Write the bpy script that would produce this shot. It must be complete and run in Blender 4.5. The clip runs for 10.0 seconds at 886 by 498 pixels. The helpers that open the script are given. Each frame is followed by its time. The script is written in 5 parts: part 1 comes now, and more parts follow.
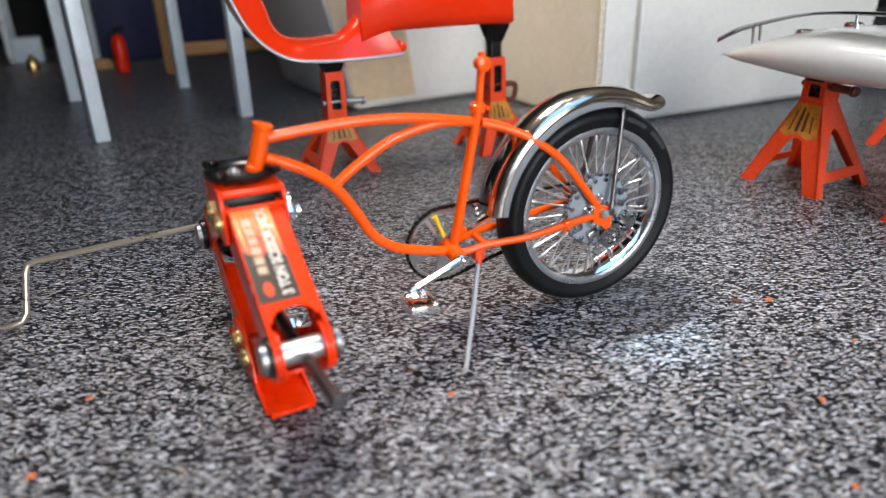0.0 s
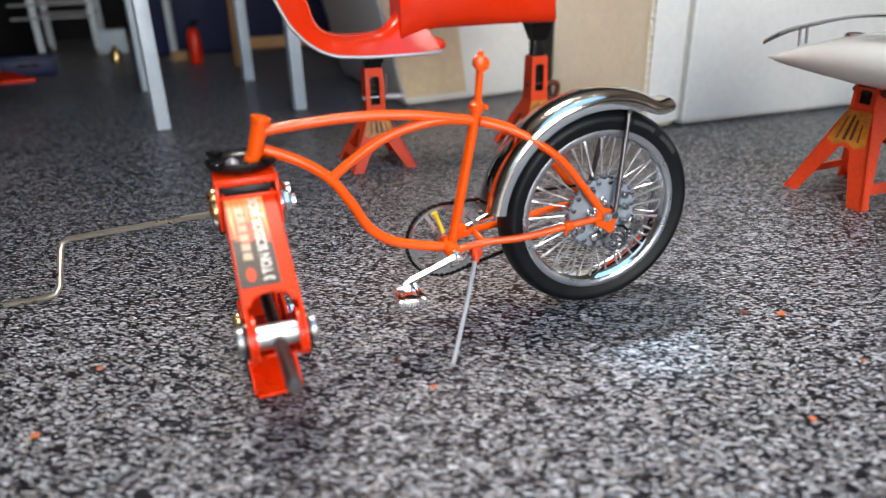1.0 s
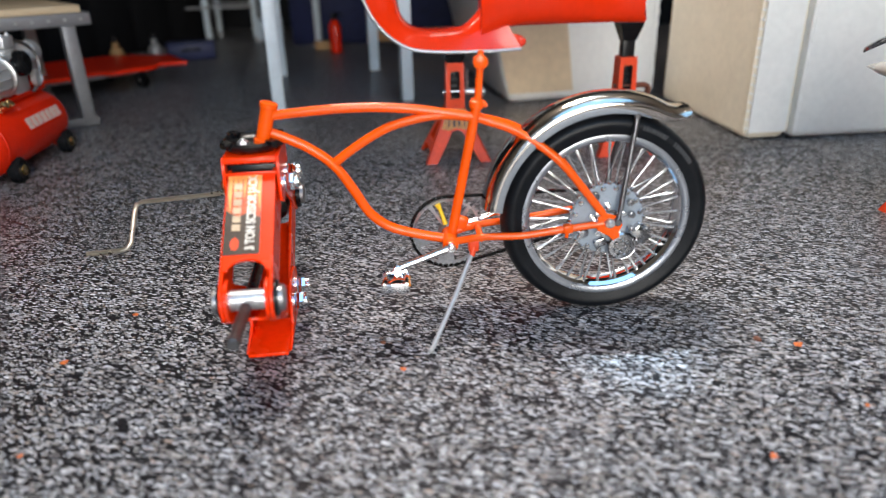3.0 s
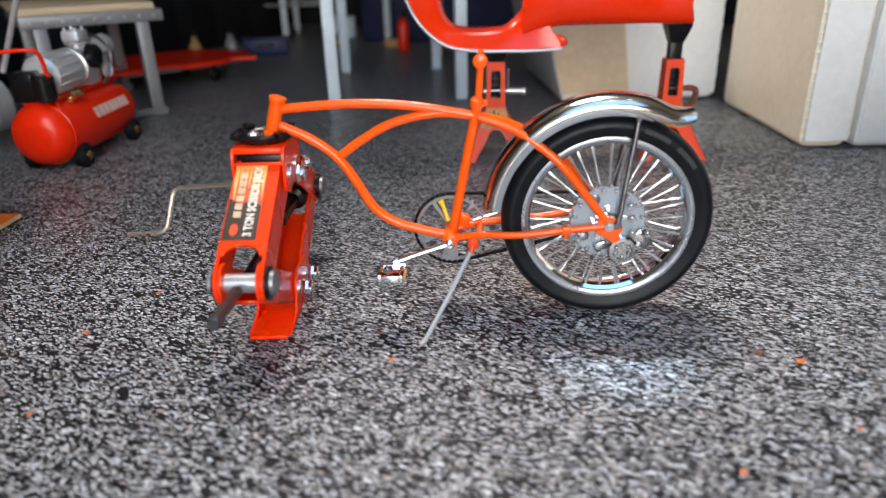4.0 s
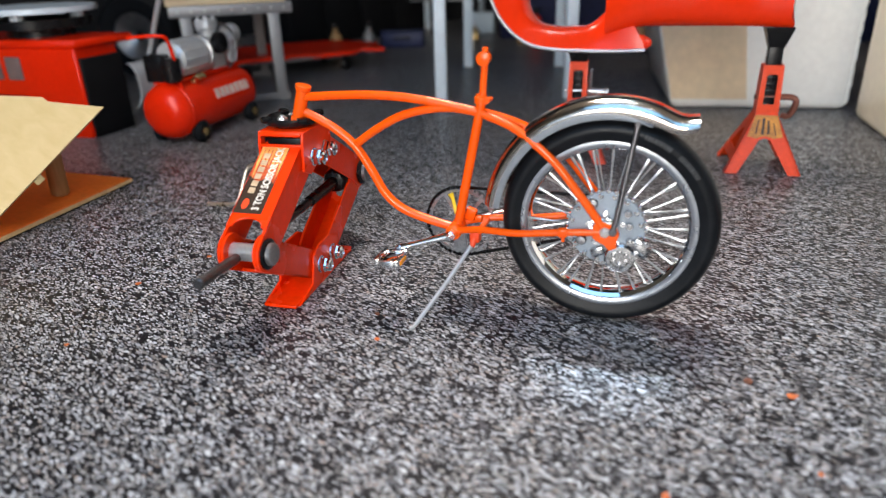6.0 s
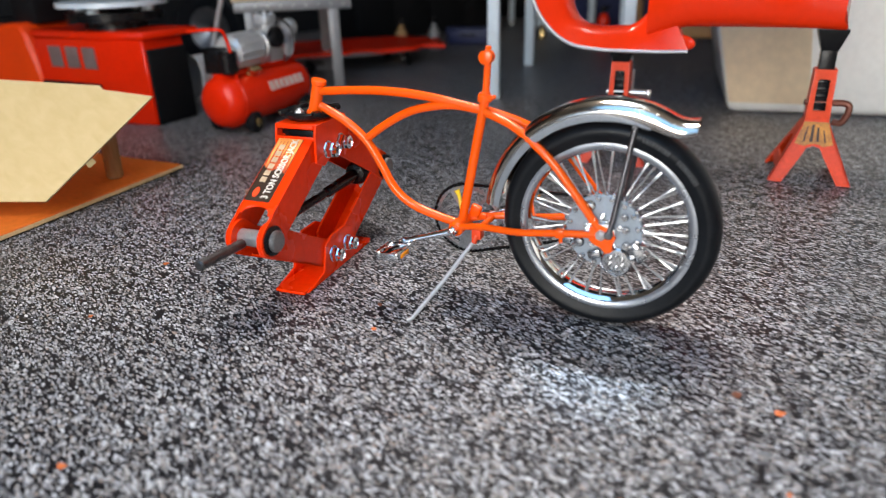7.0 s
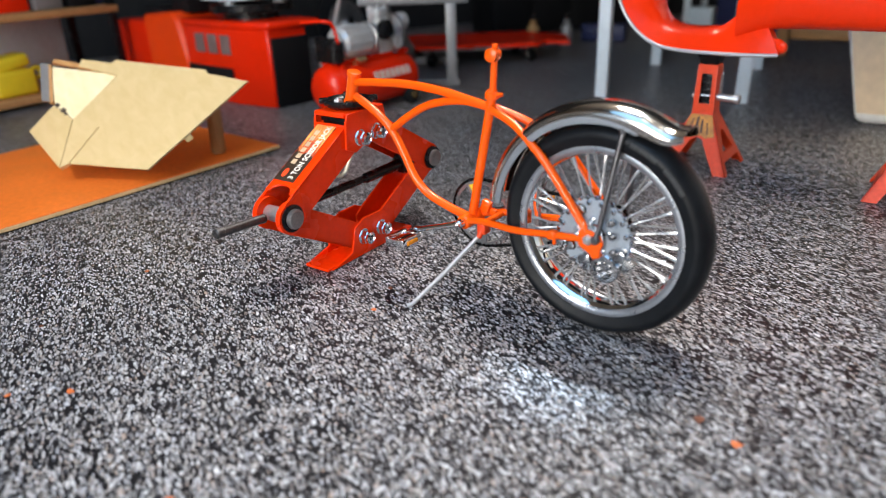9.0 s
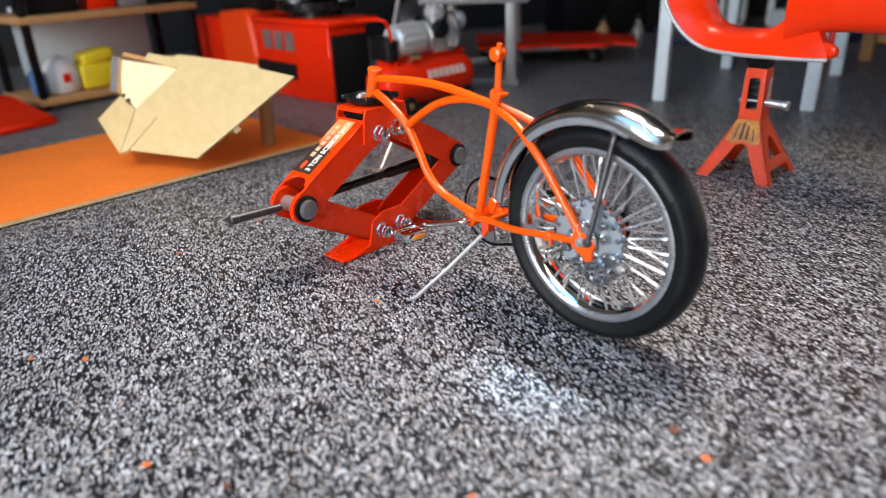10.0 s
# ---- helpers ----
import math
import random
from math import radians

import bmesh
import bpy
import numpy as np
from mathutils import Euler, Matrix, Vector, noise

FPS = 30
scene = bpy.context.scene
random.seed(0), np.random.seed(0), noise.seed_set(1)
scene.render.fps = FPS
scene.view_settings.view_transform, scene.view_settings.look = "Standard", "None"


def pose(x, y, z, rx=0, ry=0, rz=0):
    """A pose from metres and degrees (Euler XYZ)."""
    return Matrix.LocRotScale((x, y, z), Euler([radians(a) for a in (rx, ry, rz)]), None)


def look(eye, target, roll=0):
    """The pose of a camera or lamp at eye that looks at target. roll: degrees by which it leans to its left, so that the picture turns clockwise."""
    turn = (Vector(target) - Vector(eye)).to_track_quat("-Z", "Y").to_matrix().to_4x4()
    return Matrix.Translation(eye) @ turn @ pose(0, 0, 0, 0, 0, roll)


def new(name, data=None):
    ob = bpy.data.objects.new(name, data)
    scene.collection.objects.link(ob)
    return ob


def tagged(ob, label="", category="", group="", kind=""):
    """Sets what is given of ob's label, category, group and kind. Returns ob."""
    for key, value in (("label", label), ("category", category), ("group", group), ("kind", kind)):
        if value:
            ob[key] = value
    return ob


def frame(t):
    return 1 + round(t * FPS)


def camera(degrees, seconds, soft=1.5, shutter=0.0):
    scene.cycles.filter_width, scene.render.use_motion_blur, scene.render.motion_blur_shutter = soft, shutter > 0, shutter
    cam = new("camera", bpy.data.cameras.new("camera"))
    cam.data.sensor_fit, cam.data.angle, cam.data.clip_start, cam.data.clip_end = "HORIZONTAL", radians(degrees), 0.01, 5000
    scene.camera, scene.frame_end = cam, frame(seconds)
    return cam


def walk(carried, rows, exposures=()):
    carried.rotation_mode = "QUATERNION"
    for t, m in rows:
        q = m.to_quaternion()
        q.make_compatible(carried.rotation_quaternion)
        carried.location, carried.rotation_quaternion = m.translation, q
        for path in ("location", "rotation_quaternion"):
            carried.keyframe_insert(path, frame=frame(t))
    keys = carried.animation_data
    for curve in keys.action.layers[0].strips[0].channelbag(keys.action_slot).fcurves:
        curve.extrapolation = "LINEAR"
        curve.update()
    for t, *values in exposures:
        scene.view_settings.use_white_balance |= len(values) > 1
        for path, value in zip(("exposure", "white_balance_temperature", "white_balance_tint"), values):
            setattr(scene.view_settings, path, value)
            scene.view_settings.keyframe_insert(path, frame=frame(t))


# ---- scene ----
SOFT, FOCUS, FSTOP = 1.25, 0.31, 7.5
cam = camera(65.96, 10.0, soft=SOFT)
cam.data.dof.use_dof, cam.data.dof.focus_distance, cam.data.dof.aperture_fstop = True, FOCUS, FSTOP
# seconds, eye in metres, turn in degrees
PATH = [
    (0, -0.00484, -0.00637, 0.13566, 66.180, 1.190, -1.763),
    (0.5, 0.00935, -0.00819, 0.13611, 66.108, 1.234, 1.580),
    (1, 0.02358, -0.00943, 0.13647, 66.035, 1.231, 4.939),
    (1.5, 0.03802, -0.00990, 0.13675, 65.979, 1.227, 8.339),
    (2, 0.05274, -0.00948, 0.13693, 65.951, 1.242, 11.786),
    (2.5, 0.06768, -0.00811, 0.13703, 65.949, 1.281, 15.276),
    (3, 0.08272, -0.00577, 0.13705, 65.968, 1.340, 18.799),
    (3.5, 0.09770, -0.00246, 0.13702, 66.002, 1.407, 22.338),
    (4, 0.11246, 0.00177, 0.13696, 66.039, 1.471, 25.878),
    (4.5, 0.12687, 0.00690, 0.13688, 66.071, 1.522, 29.406),
    (5, 0.14080, 0.01287, 0.13682, 66.091, 1.554, 32.913),
    (5.5, 0.15419, 0.01965, 0.13679, 66.094, 1.568, 36.394),
    (6, 0.16700, 0.02722, 0.13680, 66.079, 1.569, 39.850),
    (6.5, 0.17923, 0.03555, 0.13685, 66.047, 1.567, 43.287),
    (7, 0.19092, 0.04464, 0.13695, 66.006, 1.574, 46.718),
    (7.5, 0.20212, 0.05448, 0.13707, 65.965, 1.604, 50.155),
    (8, 0.21287, 0.06509, 0.13718, 65.934, 1.667, 53.616),
    (8.5, 0.22315, 0.07644, 0.13722, 65.928, 1.762, 57.114),
    (9, 0.23291, 0.08854, 0.13713, 65.959, 1.878, 60.658),
    (9.5, 0.24197, 0.10134, 0.13682, 66.041, 1.980, 64.249),
    (10, 0.24998, 0.11477, 0.13616, 66.182, 2.006, 67.874),
]
walk(cam, [(t, pose(x, y, z, rx, ry, rz)) for t, x, y, z, rx, ry, rz in PATH], [(0, 0.0), (6.5, 0.0), (8.5, 0.10), (10, 0.22)])

# ---- light ----
world = bpy.data.worlds.new("room_air")
scene.world = world
world.use_nodes = True
world.node_tree.nodes["Background"].inputs[0].default_value = (0.55, 0.65, 0.8, 1)
world.node_tree.nodes["Background"].inputs[1].default_value = 0.012


def area_lamp(name, eye, target, size, watts, colour):
    data = bpy.data.lights.new(name, "AREA")
    data.shape, data.size, data.energy, data.color = "DISK", size, watts, colour
    ob = new(name, data)
    ob.matrix_world = look(eye, target)
    return ob


def shaded_lamp(name, eye, target, cone, blend, soft, watts, colour):
    data = bpy.data.lights.new(name, "SPOT")
    data.energy, data.spot_size, data.spot_blend, data.shadow_soft_size, data.color = watts, radians(cone), blend, soft, colour
    new(name, data).matrix_world = look(eye, target)


shaded_lamp("bench_lamp", (-0.16, 0.48, 0.90), (0.075, 0.175, 0), 32, 0.95, 0.13, 48.0, (1.0, 0.93, 0.85))
# Added helper spot: throws the pale floor patch, whose real source is unknown.
shaded_lamp("patch_spot", (-0.06, 0.51, 0.85), (0.077, 0.216, 0), 3.7, 1.0, 0.012, 76.0, (0.60, 0.83, 1.0))
# Spots added to brighten the cream blocks and the orange board; none is seen.
shaded_lamp("spot_fill", (-0.75, 0.30, 1.05), (0.06, 0.62, 0.16), 32, 0.8, 0.08, 33.0, (1.0, 0.88, 0.72))
shaded_lamp("spot_fill", (0.12, -0.34, 0.62), (-0.255, 0.15, 0.0), 29, 0.9, 0.06, 13.0, (1.0, 0.90, 0.76))
# No door here: a low side lamp added to brighten the jack's flank.
area_lamp("side_fill", (1.00, 0.12, 0.20), (-0.30, 0.20, 0.12), 0.40, 0.45, (1.0, 0.93, 0.84))
# Front fill added to brighten upright surfaces; no such lamp is seen.
area_lamp("front_fill", (0.42, -0.55, 0.34), (0.0, 0.62, 0.20), 0.55, 8.6, (1.0, 0.95, 0.87))
# Blue fills added for the cool shadows; neither stands at a real window.
area_lamp("cool_fill", (0.40, -1.40, 0.58), (0.0, 0.4, 0.1), 1.10, 4.6, (0.52, 0.74, 1.0))
area_lamp("cool_fill", (0.28, -0.18, 0.68), (0.10, 0.20, 0.0), 0.65, 2.5, (0.26, 0.58, 1.0))
# Unseen fills added to brighten the ceiling that the chrome mirrors.
area_lamp("ceiling_fill", (0.55, -0.35, 1.2), (0.25, 0.3, 2.0), 0.40, 3.0, (1.0, 0.90, 0.78))
area_lamp("ceiling_fill", (0.9, 1.0, 1.1), (0.9, 0.6, 2.0), 0.40, 1.1, (1.0, 0.93, 0.84))
area_lamp("ceiling_fill", (-0.5, 0.5, 1.35), (-0.5, 0.6, 2.0), 0.40, 1.8, (1.0, 0.90, 0.78))
for cx, cy in ((0.55, 0.35), (0.15, 0.62), (-0.25, 0.85), (0.35, -0.05), (-0.15, 0.12)):
    area_lamp("ceiling_spot_lamp", (cx, cy, 1.5), (cx - 0.05, cy - 0.05, 0), 0.09, 0.22, (1.0, 0.95, 0.88))


# ---- materials ----
def material(name, colour, rough=0.5, metal=0.0, coat=0.0, var=0.12, grain=60.0, bump=0.0, spec=0.5, stain=None):
    """A plain surface with mottling at two scales, fine relief and uneven gloss. grain: cycles per metre over ten."""
    m = bpy.data.materials.new(name)
    m.use_nodes = True
    nt, b = m.node_tree, m.node_tree.nodes["Principled BSDF"]
    b.inputs["Metallic"].default_value, b.inputs["Coat Weight"].default_value = metal, coat
    b.inputs["Coat Roughness"].default_value, b.inputs["Specular IOR Level"].default_value = 0.06, spec
    tc = nt.nodes.new("ShaderNodeTexCoord")
    n1, n2 = nt.nodes.new("ShaderNodeTexNoise"), nt.nodes.new("ShaderNodeTexNoise")
    n1.inputs["Scale"].default_value, n2.inputs["Scale"].default_value = grain, grain * 11
    n1.inputs["Detail"].default_value = n2.inputs["Detail"].default_value = 3
    for n in (n1, n2):
        nt.links.new(tc.outputs["Object"], n.inputs["Vector"])
    add = nt.nodes.new("ShaderNodeMath")
    add.operation = "ADD"
    nt.links.new(n1.outputs["Fac"], add.inputs[0])
    nt.links.new(n2.outputs["Fac"], add.inputs[1])
    ramp = nt.nodes.new("ShaderNodeMapRange")
    ramp.inputs["From Min"].default_value, ramp.inputs["From Max"].default_value = 0.7, 1.3
    nt.links.new(add.outputs[0], ramp.inputs["Value"])
    mix = nt.nodes.new("ShaderNodeMix")
    mix.data_type = "RGBA"
    dark = stain or tuple(c * (1 - var) for c in colour)
    light = tuple(min(1, c * (1 + var * 0.6)) for c in colour)
    mix.inputs[6].default_value, mix.inputs[7].default_value = (*dark, 1), (*light, 1)
    nt.links.new(ramp.outputs[0], mix.inputs[0])
    nt.links.new(mix.outputs[2], b.inputs["Base Color"])
    rr = nt.nodes.new("ShaderNodeMapRange")
    rr.inputs["To Min"].default_value, rr.inputs["To Max"].default_value = rough * 0.8, min(1, rough * 1.25)
    nt.links.new(n1.outputs["Fac"], rr.inputs["Value"])
    nt.links.new(rr.outputs[0], b.inputs["Roughness"])
    if bump:
        bp = nt.nodes.new("ShaderNodeBump")
        bp.inputs["Strength"].default_value, bp.inputs["Distance"].default_value = bump, 0.0006
        nt.links.new(n2.outputs["Fac"], bp.inputs["Height"])
        nt.links.new(bp.outputs[0], b.inputs["Normal"])
    return m


def fleck_floor():
    """Black rubber flooring pressed with grey, white and blue-grey chips, one to three millimetres long, lying all ways."""
    m = bpy.data.materials.new("speckled_rubber")
    m.use_nodes = True
    nt, b = m.node_tree, m.node_tree.nodes["Principled BSDF"]
    N, L = nt.nodes.new, nt.links.new
    tc = N("ShaderNodeTexCoord")
    warp = N("ShaderNodeTexNoise")
    warp.inputs["Scale"].default_value, warp.inputs["Detail"].default_value = 700, 2
    L(tc.outputs["Object"], warp.inputs["Vector"])
    wv = N("ShaderNodeVectorMath")
    wv.operation = "MULTIPLY_ADD"
    wv.inputs[1].default_value = (0.0012, 0.0012, 0)
    L(warp.outputs["Color"], wv.inputs[0])
    L(tc.outputs["Object"], wv.inputs[2])
    base = N("ShaderNodeTexNoise")
    base.inputs["Scale"].default_value, base.inputs["Detail"].default_value = 1500, 3
    L(tc.outputs["Object"], base.inputs["Vector"])
    bc = N("ShaderNodeValToRGB")
    bc.color_ramp.elements[0].position, bc.color_ramp.elements[1].position = 0.42, 0.72
    bc.color_ramp.elements[0].color, bc.color_ramp.elements[1].color = (0.002, 0.002, 0.003, 1), (0.026, 0.026, 0.032, 1)
    L(base.outputs["Fac"], bc.inputs[0])
    clump = N("ShaderNodeTexNoise")
    clump.inputs["Scale"].default_value, clump.inputs["Detail"].default_value = 160, 2
    L(tc.outputs["Object"], clump.inputs["Vector"])
    last, high = bc.outputs[0], None
    # turn, chip size as cells to the metre, share of cells that hold a chip
    for turn, scale, keep in ((0.35, (480, 1600), 0.20), (1.15, (410, 1250), 0.18), (1.95, (540, 1700), 0.20), (2.70, (430, 1350), 0.19), (0.05, (580, 1500), 0.15), (0.8, (280, 780), 0.05)):
        mp = N("ShaderNodeMapping")
        mp.inputs["Rotation"].default_value, mp.inputs["Scale"].default_value = (0, 0, turn), (*scale, 1)
        mp.inputs["Location"].default_value = (turn * 3, turn * 7, 0)
        L(wv.outputs[0], mp.inputs["Vector"])
        vo = N("ShaderNodeTexVoronoi")
        vo.voronoi_dimensions = "2D"
        vo.inputs["Scale"].default_value = 1.0
        L(mp.outputs[0], vo.inputs["Vector"])
        sep = N("ShaderNodeSeparateColor")
        L(vo.outputs["Color"], sep.inputs[0])
        share = N("ShaderNodeMapRange")
        share.inputs["From Min"].default_value, share.inputs["From Max"].default_value = 0.35, 0.65
        share.inputs["To Min"].default_value, share.inputs["To Max"].default_value = keep * 0.62, keep * 1.38
        L(clump.outputs["Fac"], share.inputs["Value"])
        on = N("ShaderNodeMath")
        on.operation = "LESS_THAN"
        L(sep.outputs[0], on.inputs[0])
        L(share.outputs[0], on.inputs[1])
        core = N("ShaderNodeMapRange")
        core.inputs["From Min"].default_value, core.inputs["From Max"].default_value = 0.53, 0.43
        L(vo.outputs["Distance"], core.inputs["Value"])
        mul = N("ShaderNodeMath")
        mul.operation = "MULTIPLY"
        L(on.outputs[0], mul.inputs[0])
        L(core.outputs[0], mul.inputs[1])
        cr = N("ShaderNodeValToRGB")
        cr.color_ramp.elements[0].color, cr.color_ramp.elements[1].color = (0.06, 0.062, 0.07, 1), (0.58, 0.60, 0.64, 1)
        for place, shade in ((0.18, (0.15, 0.155, 0.175)), (0.36, (0.22, 0.20, 0.19)), (0.50, (0.29, 0.305, 0.345)), (0.62, (0.36, 0.35, 0.34)), (0.76, (0.44, 0.47, 0.54)), (0.82, (0.30, 0.23, 0.19)), (0.87, (0.45, 0.47, 0.51))):
            cr.color_ramp.elements.new(place).color = (*shade, 1)
        L(sep.outputs[1], cr.inputs[0])
        mix = N("ShaderNodeMix")
        mix.data_type = "RGBA"
        L(mul.outputs[0], mix.inputs[0])
        L(last, mix.inputs[6])
        L(cr.outputs[0], mix.inputs[7])
        last = mix.outputs[2]
        if high is None:
            high = mul.outputs[0]
        else:
            mx = N("ShaderNodeMath")
            mx.operation = "MAXIMUM"
            L(high, mx.inputs[0])
            L(mul.outputs[0], mx.inputs[1])
            high = mx.outputs[0]
    L(last, b.inputs["Base Color"])
    big = N("ShaderNodeTexNoise")
    big.inputs["Scale"].default_value = 9
    L(tc.outputs["Object"], big.inputs["Vector"])
    rr = N("ShaderNodeMapRange")
    rr.inputs["To Min"].default_value, rr.inputs["To Max"].default_value = 0.30, 0.42
    L(big.outputs["Fac"], rr.inputs["Value"])
    L(rr.outputs[0], b.inputs["Roughness"])
    b.inputs["Specular IOR Level"].default_value = 0.20
    bp = N("ShaderNodeBump")
    bp.inputs["Strength"].default_value, bp.inputs["Distance"].default_value = 0.35, 0.0003
    L(high, bp.inputs["Height"])
    L(bp.outputs[0], b.inputs["Normal"])
    return m


def wood_material(name, light, dark, scale=(6, 90, 90)):
    m = bpy.data.materials.new(name)
    m.use_nodes = True
    nt, b = m.node_tree, m.node_tree.nodes["Principled BSDF"]
    tc, mp = nt.nodes.new("ShaderNodeTexCoord"), nt.nodes.new("ShaderNodeMapping")
    mp.inputs["Scale"].default_value = scale
    nt.links.new(tc.outputs["Object"], mp.inputs["Vector"])
    n = nt.nodes.new("ShaderNodeTexNoise")
    n.inputs["Scale"].default_value, n.inputs["Detail"].default_value, n.inputs["Distortion"].default_value = 4, 5, 0.6
    nt.links.new(mp.outputs[0], n.inputs["Vector"])
    cr = nt.nodes.new("ShaderNodeValToRGB")
    cr.color_ramp.elements[0].position, cr.color_ramp.elements[1].position = 0.3, 0.7
    cr.color_ramp.elements[0].color, cr.color_ramp.elements[1].color = (*dark, 1), (*light, 1)
    nt.links.new(n.outputs["Fac"], cr.inputs[0])
    nt.links.new(cr.outputs[0], b.inputs["Base Color"])
    b.inputs["Roughness"].default_value = 0.6
    bp = nt.nodes.new("ShaderNodeBump")
    bp.inputs["Strength"].default_value, bp.inputs["Distance"].default_value = 0.06, 0.0002
    nt.links.new(n.outputs["Fac"], bp.inputs["Height"])
    nt.links.new(bp.outputs[0], b.inputs["Normal"])
    return m


ORANGE = material("orange_enamel", (0.95, 0.105, 0.003), 0.22, spec=0.45, var=0.08, grain=40)
RED = material("jack_red_enamel", (0.93, 0.042, 0.002), 0.26, coat=0.05, spec=0.3, var=0.08, grain=40)
STAND_RED = material("stand_red_enamel", (0.86, 0.068, 0.014), 0.45, coat=0.08, spec=0.35, var=0.15, grain=50)
BODY_RED = material("body_red_gloss", (0.92, 0.036, 0.003), 0.20, coat=0.1, spec=0.35, var=0.05, grain=20)
TANK_RED = material("tank_red_gloss", (0.80, 0.022, 0.002), 0.24, spec=0.30, var=0.08, grain=30)
CHROME = material("chrome", (0.86, 0.86, 0.87), 0.05, metal=1.0, var=0.06, grain=80)
DARK_CHROME = material("dark_chrome", (0.45, 0.45, 0.46), 0.10, metal=1.0, var=0.1, grain=80)
STEEL = material("brushed_steel", (0.60, 0.60, 0.61), 0.30, metal=0.8, var=0.2, grain=150, bump=0.05)
HANDLE = material("plated_rod", (0.72, 0.64, 0.52), 0.28, metal=0.9, var=0.12, grain=100)
LEVER = material("red_brown_steel", (0.17, 0.055, 0.035), 0.35, metal=0.4, var=0.3, grain=120)
RING_STEEL = material("dull_chrome", (0.34, 0.35, 0.37), 0.30, metal=0.8, var=0.3, grain=150)
SCREW_DARK = material("oiled_steel", (0.13, 0.13, 0.135), 0.35, metal=0.95, var=0.4, grain=150, bump=0.1)
SCREW = material("worn_steel", (0.34, 0.34, 0.35), 0.35, metal=0.9, var=0.3, grain=150, bump=0.1)
DARK_STEEL = material("dark_steel", (0.16, 0.16, 0.17), 0.35, metal=1.0, var=0.3, grain=150, bump=0.1)
SPOKE = material("bright_plating", (0.50, 0.51, 0.53), 0.24, metal=0.6, var=0.05, grain=80)
SATIN = material("satin_silver", (0.68, 0.69, 0.71), 0.34, metal=0.45, var=0.12, grain=120)
PALE = material("pale_silver_paint", (0.52, 0.53, 0.55), 0.32, metal=0.4, var=0.08, grain=120)
AMBER = material("amber_plastic", (0.90, 0.30, 0.01), 0.2, coat=0.5, var=0.1, grain=60)
FENDER = material("fender_chrome", (0.66, 0.60, 0.54), 0.11, metal=1.0, var=0.08, grain=120, bump=0.03)
FLANGE = material("dull_flange", (0.22, 0.235, 0.26), 0.50, metal=0.35, var=0.2, grain=140)
LIP = material("matt_silver_lip", (0.40, 0.42, 0.46), 0.28, metal=0.8, var=0.15, grain=140)
DISC = material("dull_silver_disc", (0.33, 0.375, 0.43), 0.45, metal=0.35, var=0.1, grain=100)
MARK = material("worn_marking", (0.045, 0.046, 0.05), 0.5, var=0.5, grain=200)
BRASS = material("brass", (0.70, 0.50, 0.22), 0.25, metal=1.0, var=0.15, grain=100)
BLACK = material("black_plastic", (0.006, 0.006, 0.007), 0.26, var=0.3, grain=100, spec=0.28)
PANEL_BLACK = material("matt_black", (0.007, 0.007, 0.008), 0.6, var=0.3, grain=60, spec=0.2)
TOWER_RED = material("tower_orange_red", (0.90, 0.060, 0.003), 0.4, var=0.08, grain=30, spec=0.3)
RUBBER = material("tyre_rubber", (0.007, 0.008, 0.010), 0.40, var=0.35, grain=160, bump=0.12, spec=0.20)
PLY = wood_material("pale_plywood", (0.60, 0.465, 0.245), (0.54, 0.41, 0.20), (5, 40, 40))
PEG = wood_material("dowel_wood", (0.50, 0.30, 0.13), (0.34, 0.18, 0.07), (90, 90, 8))
BENCH_WOOD = wood_material("bench_wood", (0.70, 0.55, 0.36), (0.55, 0.40, 0.24))
SHELF_WOOD = wood_material("shelf_wood", (0.55, 0.30, 0.12), (0.38, 0.19, 0.07))
BOARD = material("orange_board", (0.90, 0.205, 0.022), 0.55, var=0.12, grain=25, bump=0.1)
BOARD_EDGE = material("board_edge", (0.72, 0.50, 0.26), 0.7, var=0.2, grain=120)
CREAM = material("cream_vinyl", (0.86, 0.78, 0.63), 0.30, var=0.08, grain=18, bump=0.1)
TAN_VINYL = material("tan_vinyl", (0.78, 0.62, 0.42), 0.30, var=0.12, grain=14, bump=0.1)
WHITE_VINYL = material("white_vinyl", (0.88, 0.87, 0.83), 0.36, var=0.06, grain=18, bump=0.1)
WHITE = material("white_gloss", (0.80, 0.80, 0.78), 0.22, coat=0.5, var=0.04, grain=20)
ALU = material("painted_aluminium", (0.72, 0.81, 0.88), 0.35, metal=0.1, var=0.1, grain=60)
BADGE = material("dull_badge", (0.20, 0.14, 0.13), 0.55, var=0.3, grain=60)
GREY = material("grey_metal", (0.27, 0.27, 0.28), 0.45, metal=0.4, var=0.15, grain=60)
NAVY = material("navy_wall", (0.012, 0.018, 0.075), 0.6, var=0.3, grain=12)
ROOM = material("room_paint", (0.78, 0.72, 0.64), 0.8, var=0.1, grain=3)
# Near-black for the shade at the back, not a known paint.
SHADEWALL = material("shade_wall", (0.012, 0.012, 0.014), 0.7, var=0.3, grain=8)
YELLOW = material("yellow_plastic", (0.78, 0.58, 0.02), 0.4, var=0.08, grain=30)
BLUEGREY = material("bluegrey_panel", (0.60, 0.72, 0.82), 0.5, var=0.12, grain=20)
STICKER_DARK = material("sticker_dark", (0.05, 0.03, 0.02), 0.35, var=0.3, grain=60)
STICKER_FLAME = material("sticker_flame", (0.55, 0.14, 0.04), 0.35, var=0.35, grain=90, stain=(0.45, 0.05, 0.02))
STICKER_YELLOW = material("sticker_yellow", (0.78, 0.42, 0.12), 0.35, var=0.35, grain=120, stain=(0.85, 0.28, 0.06))
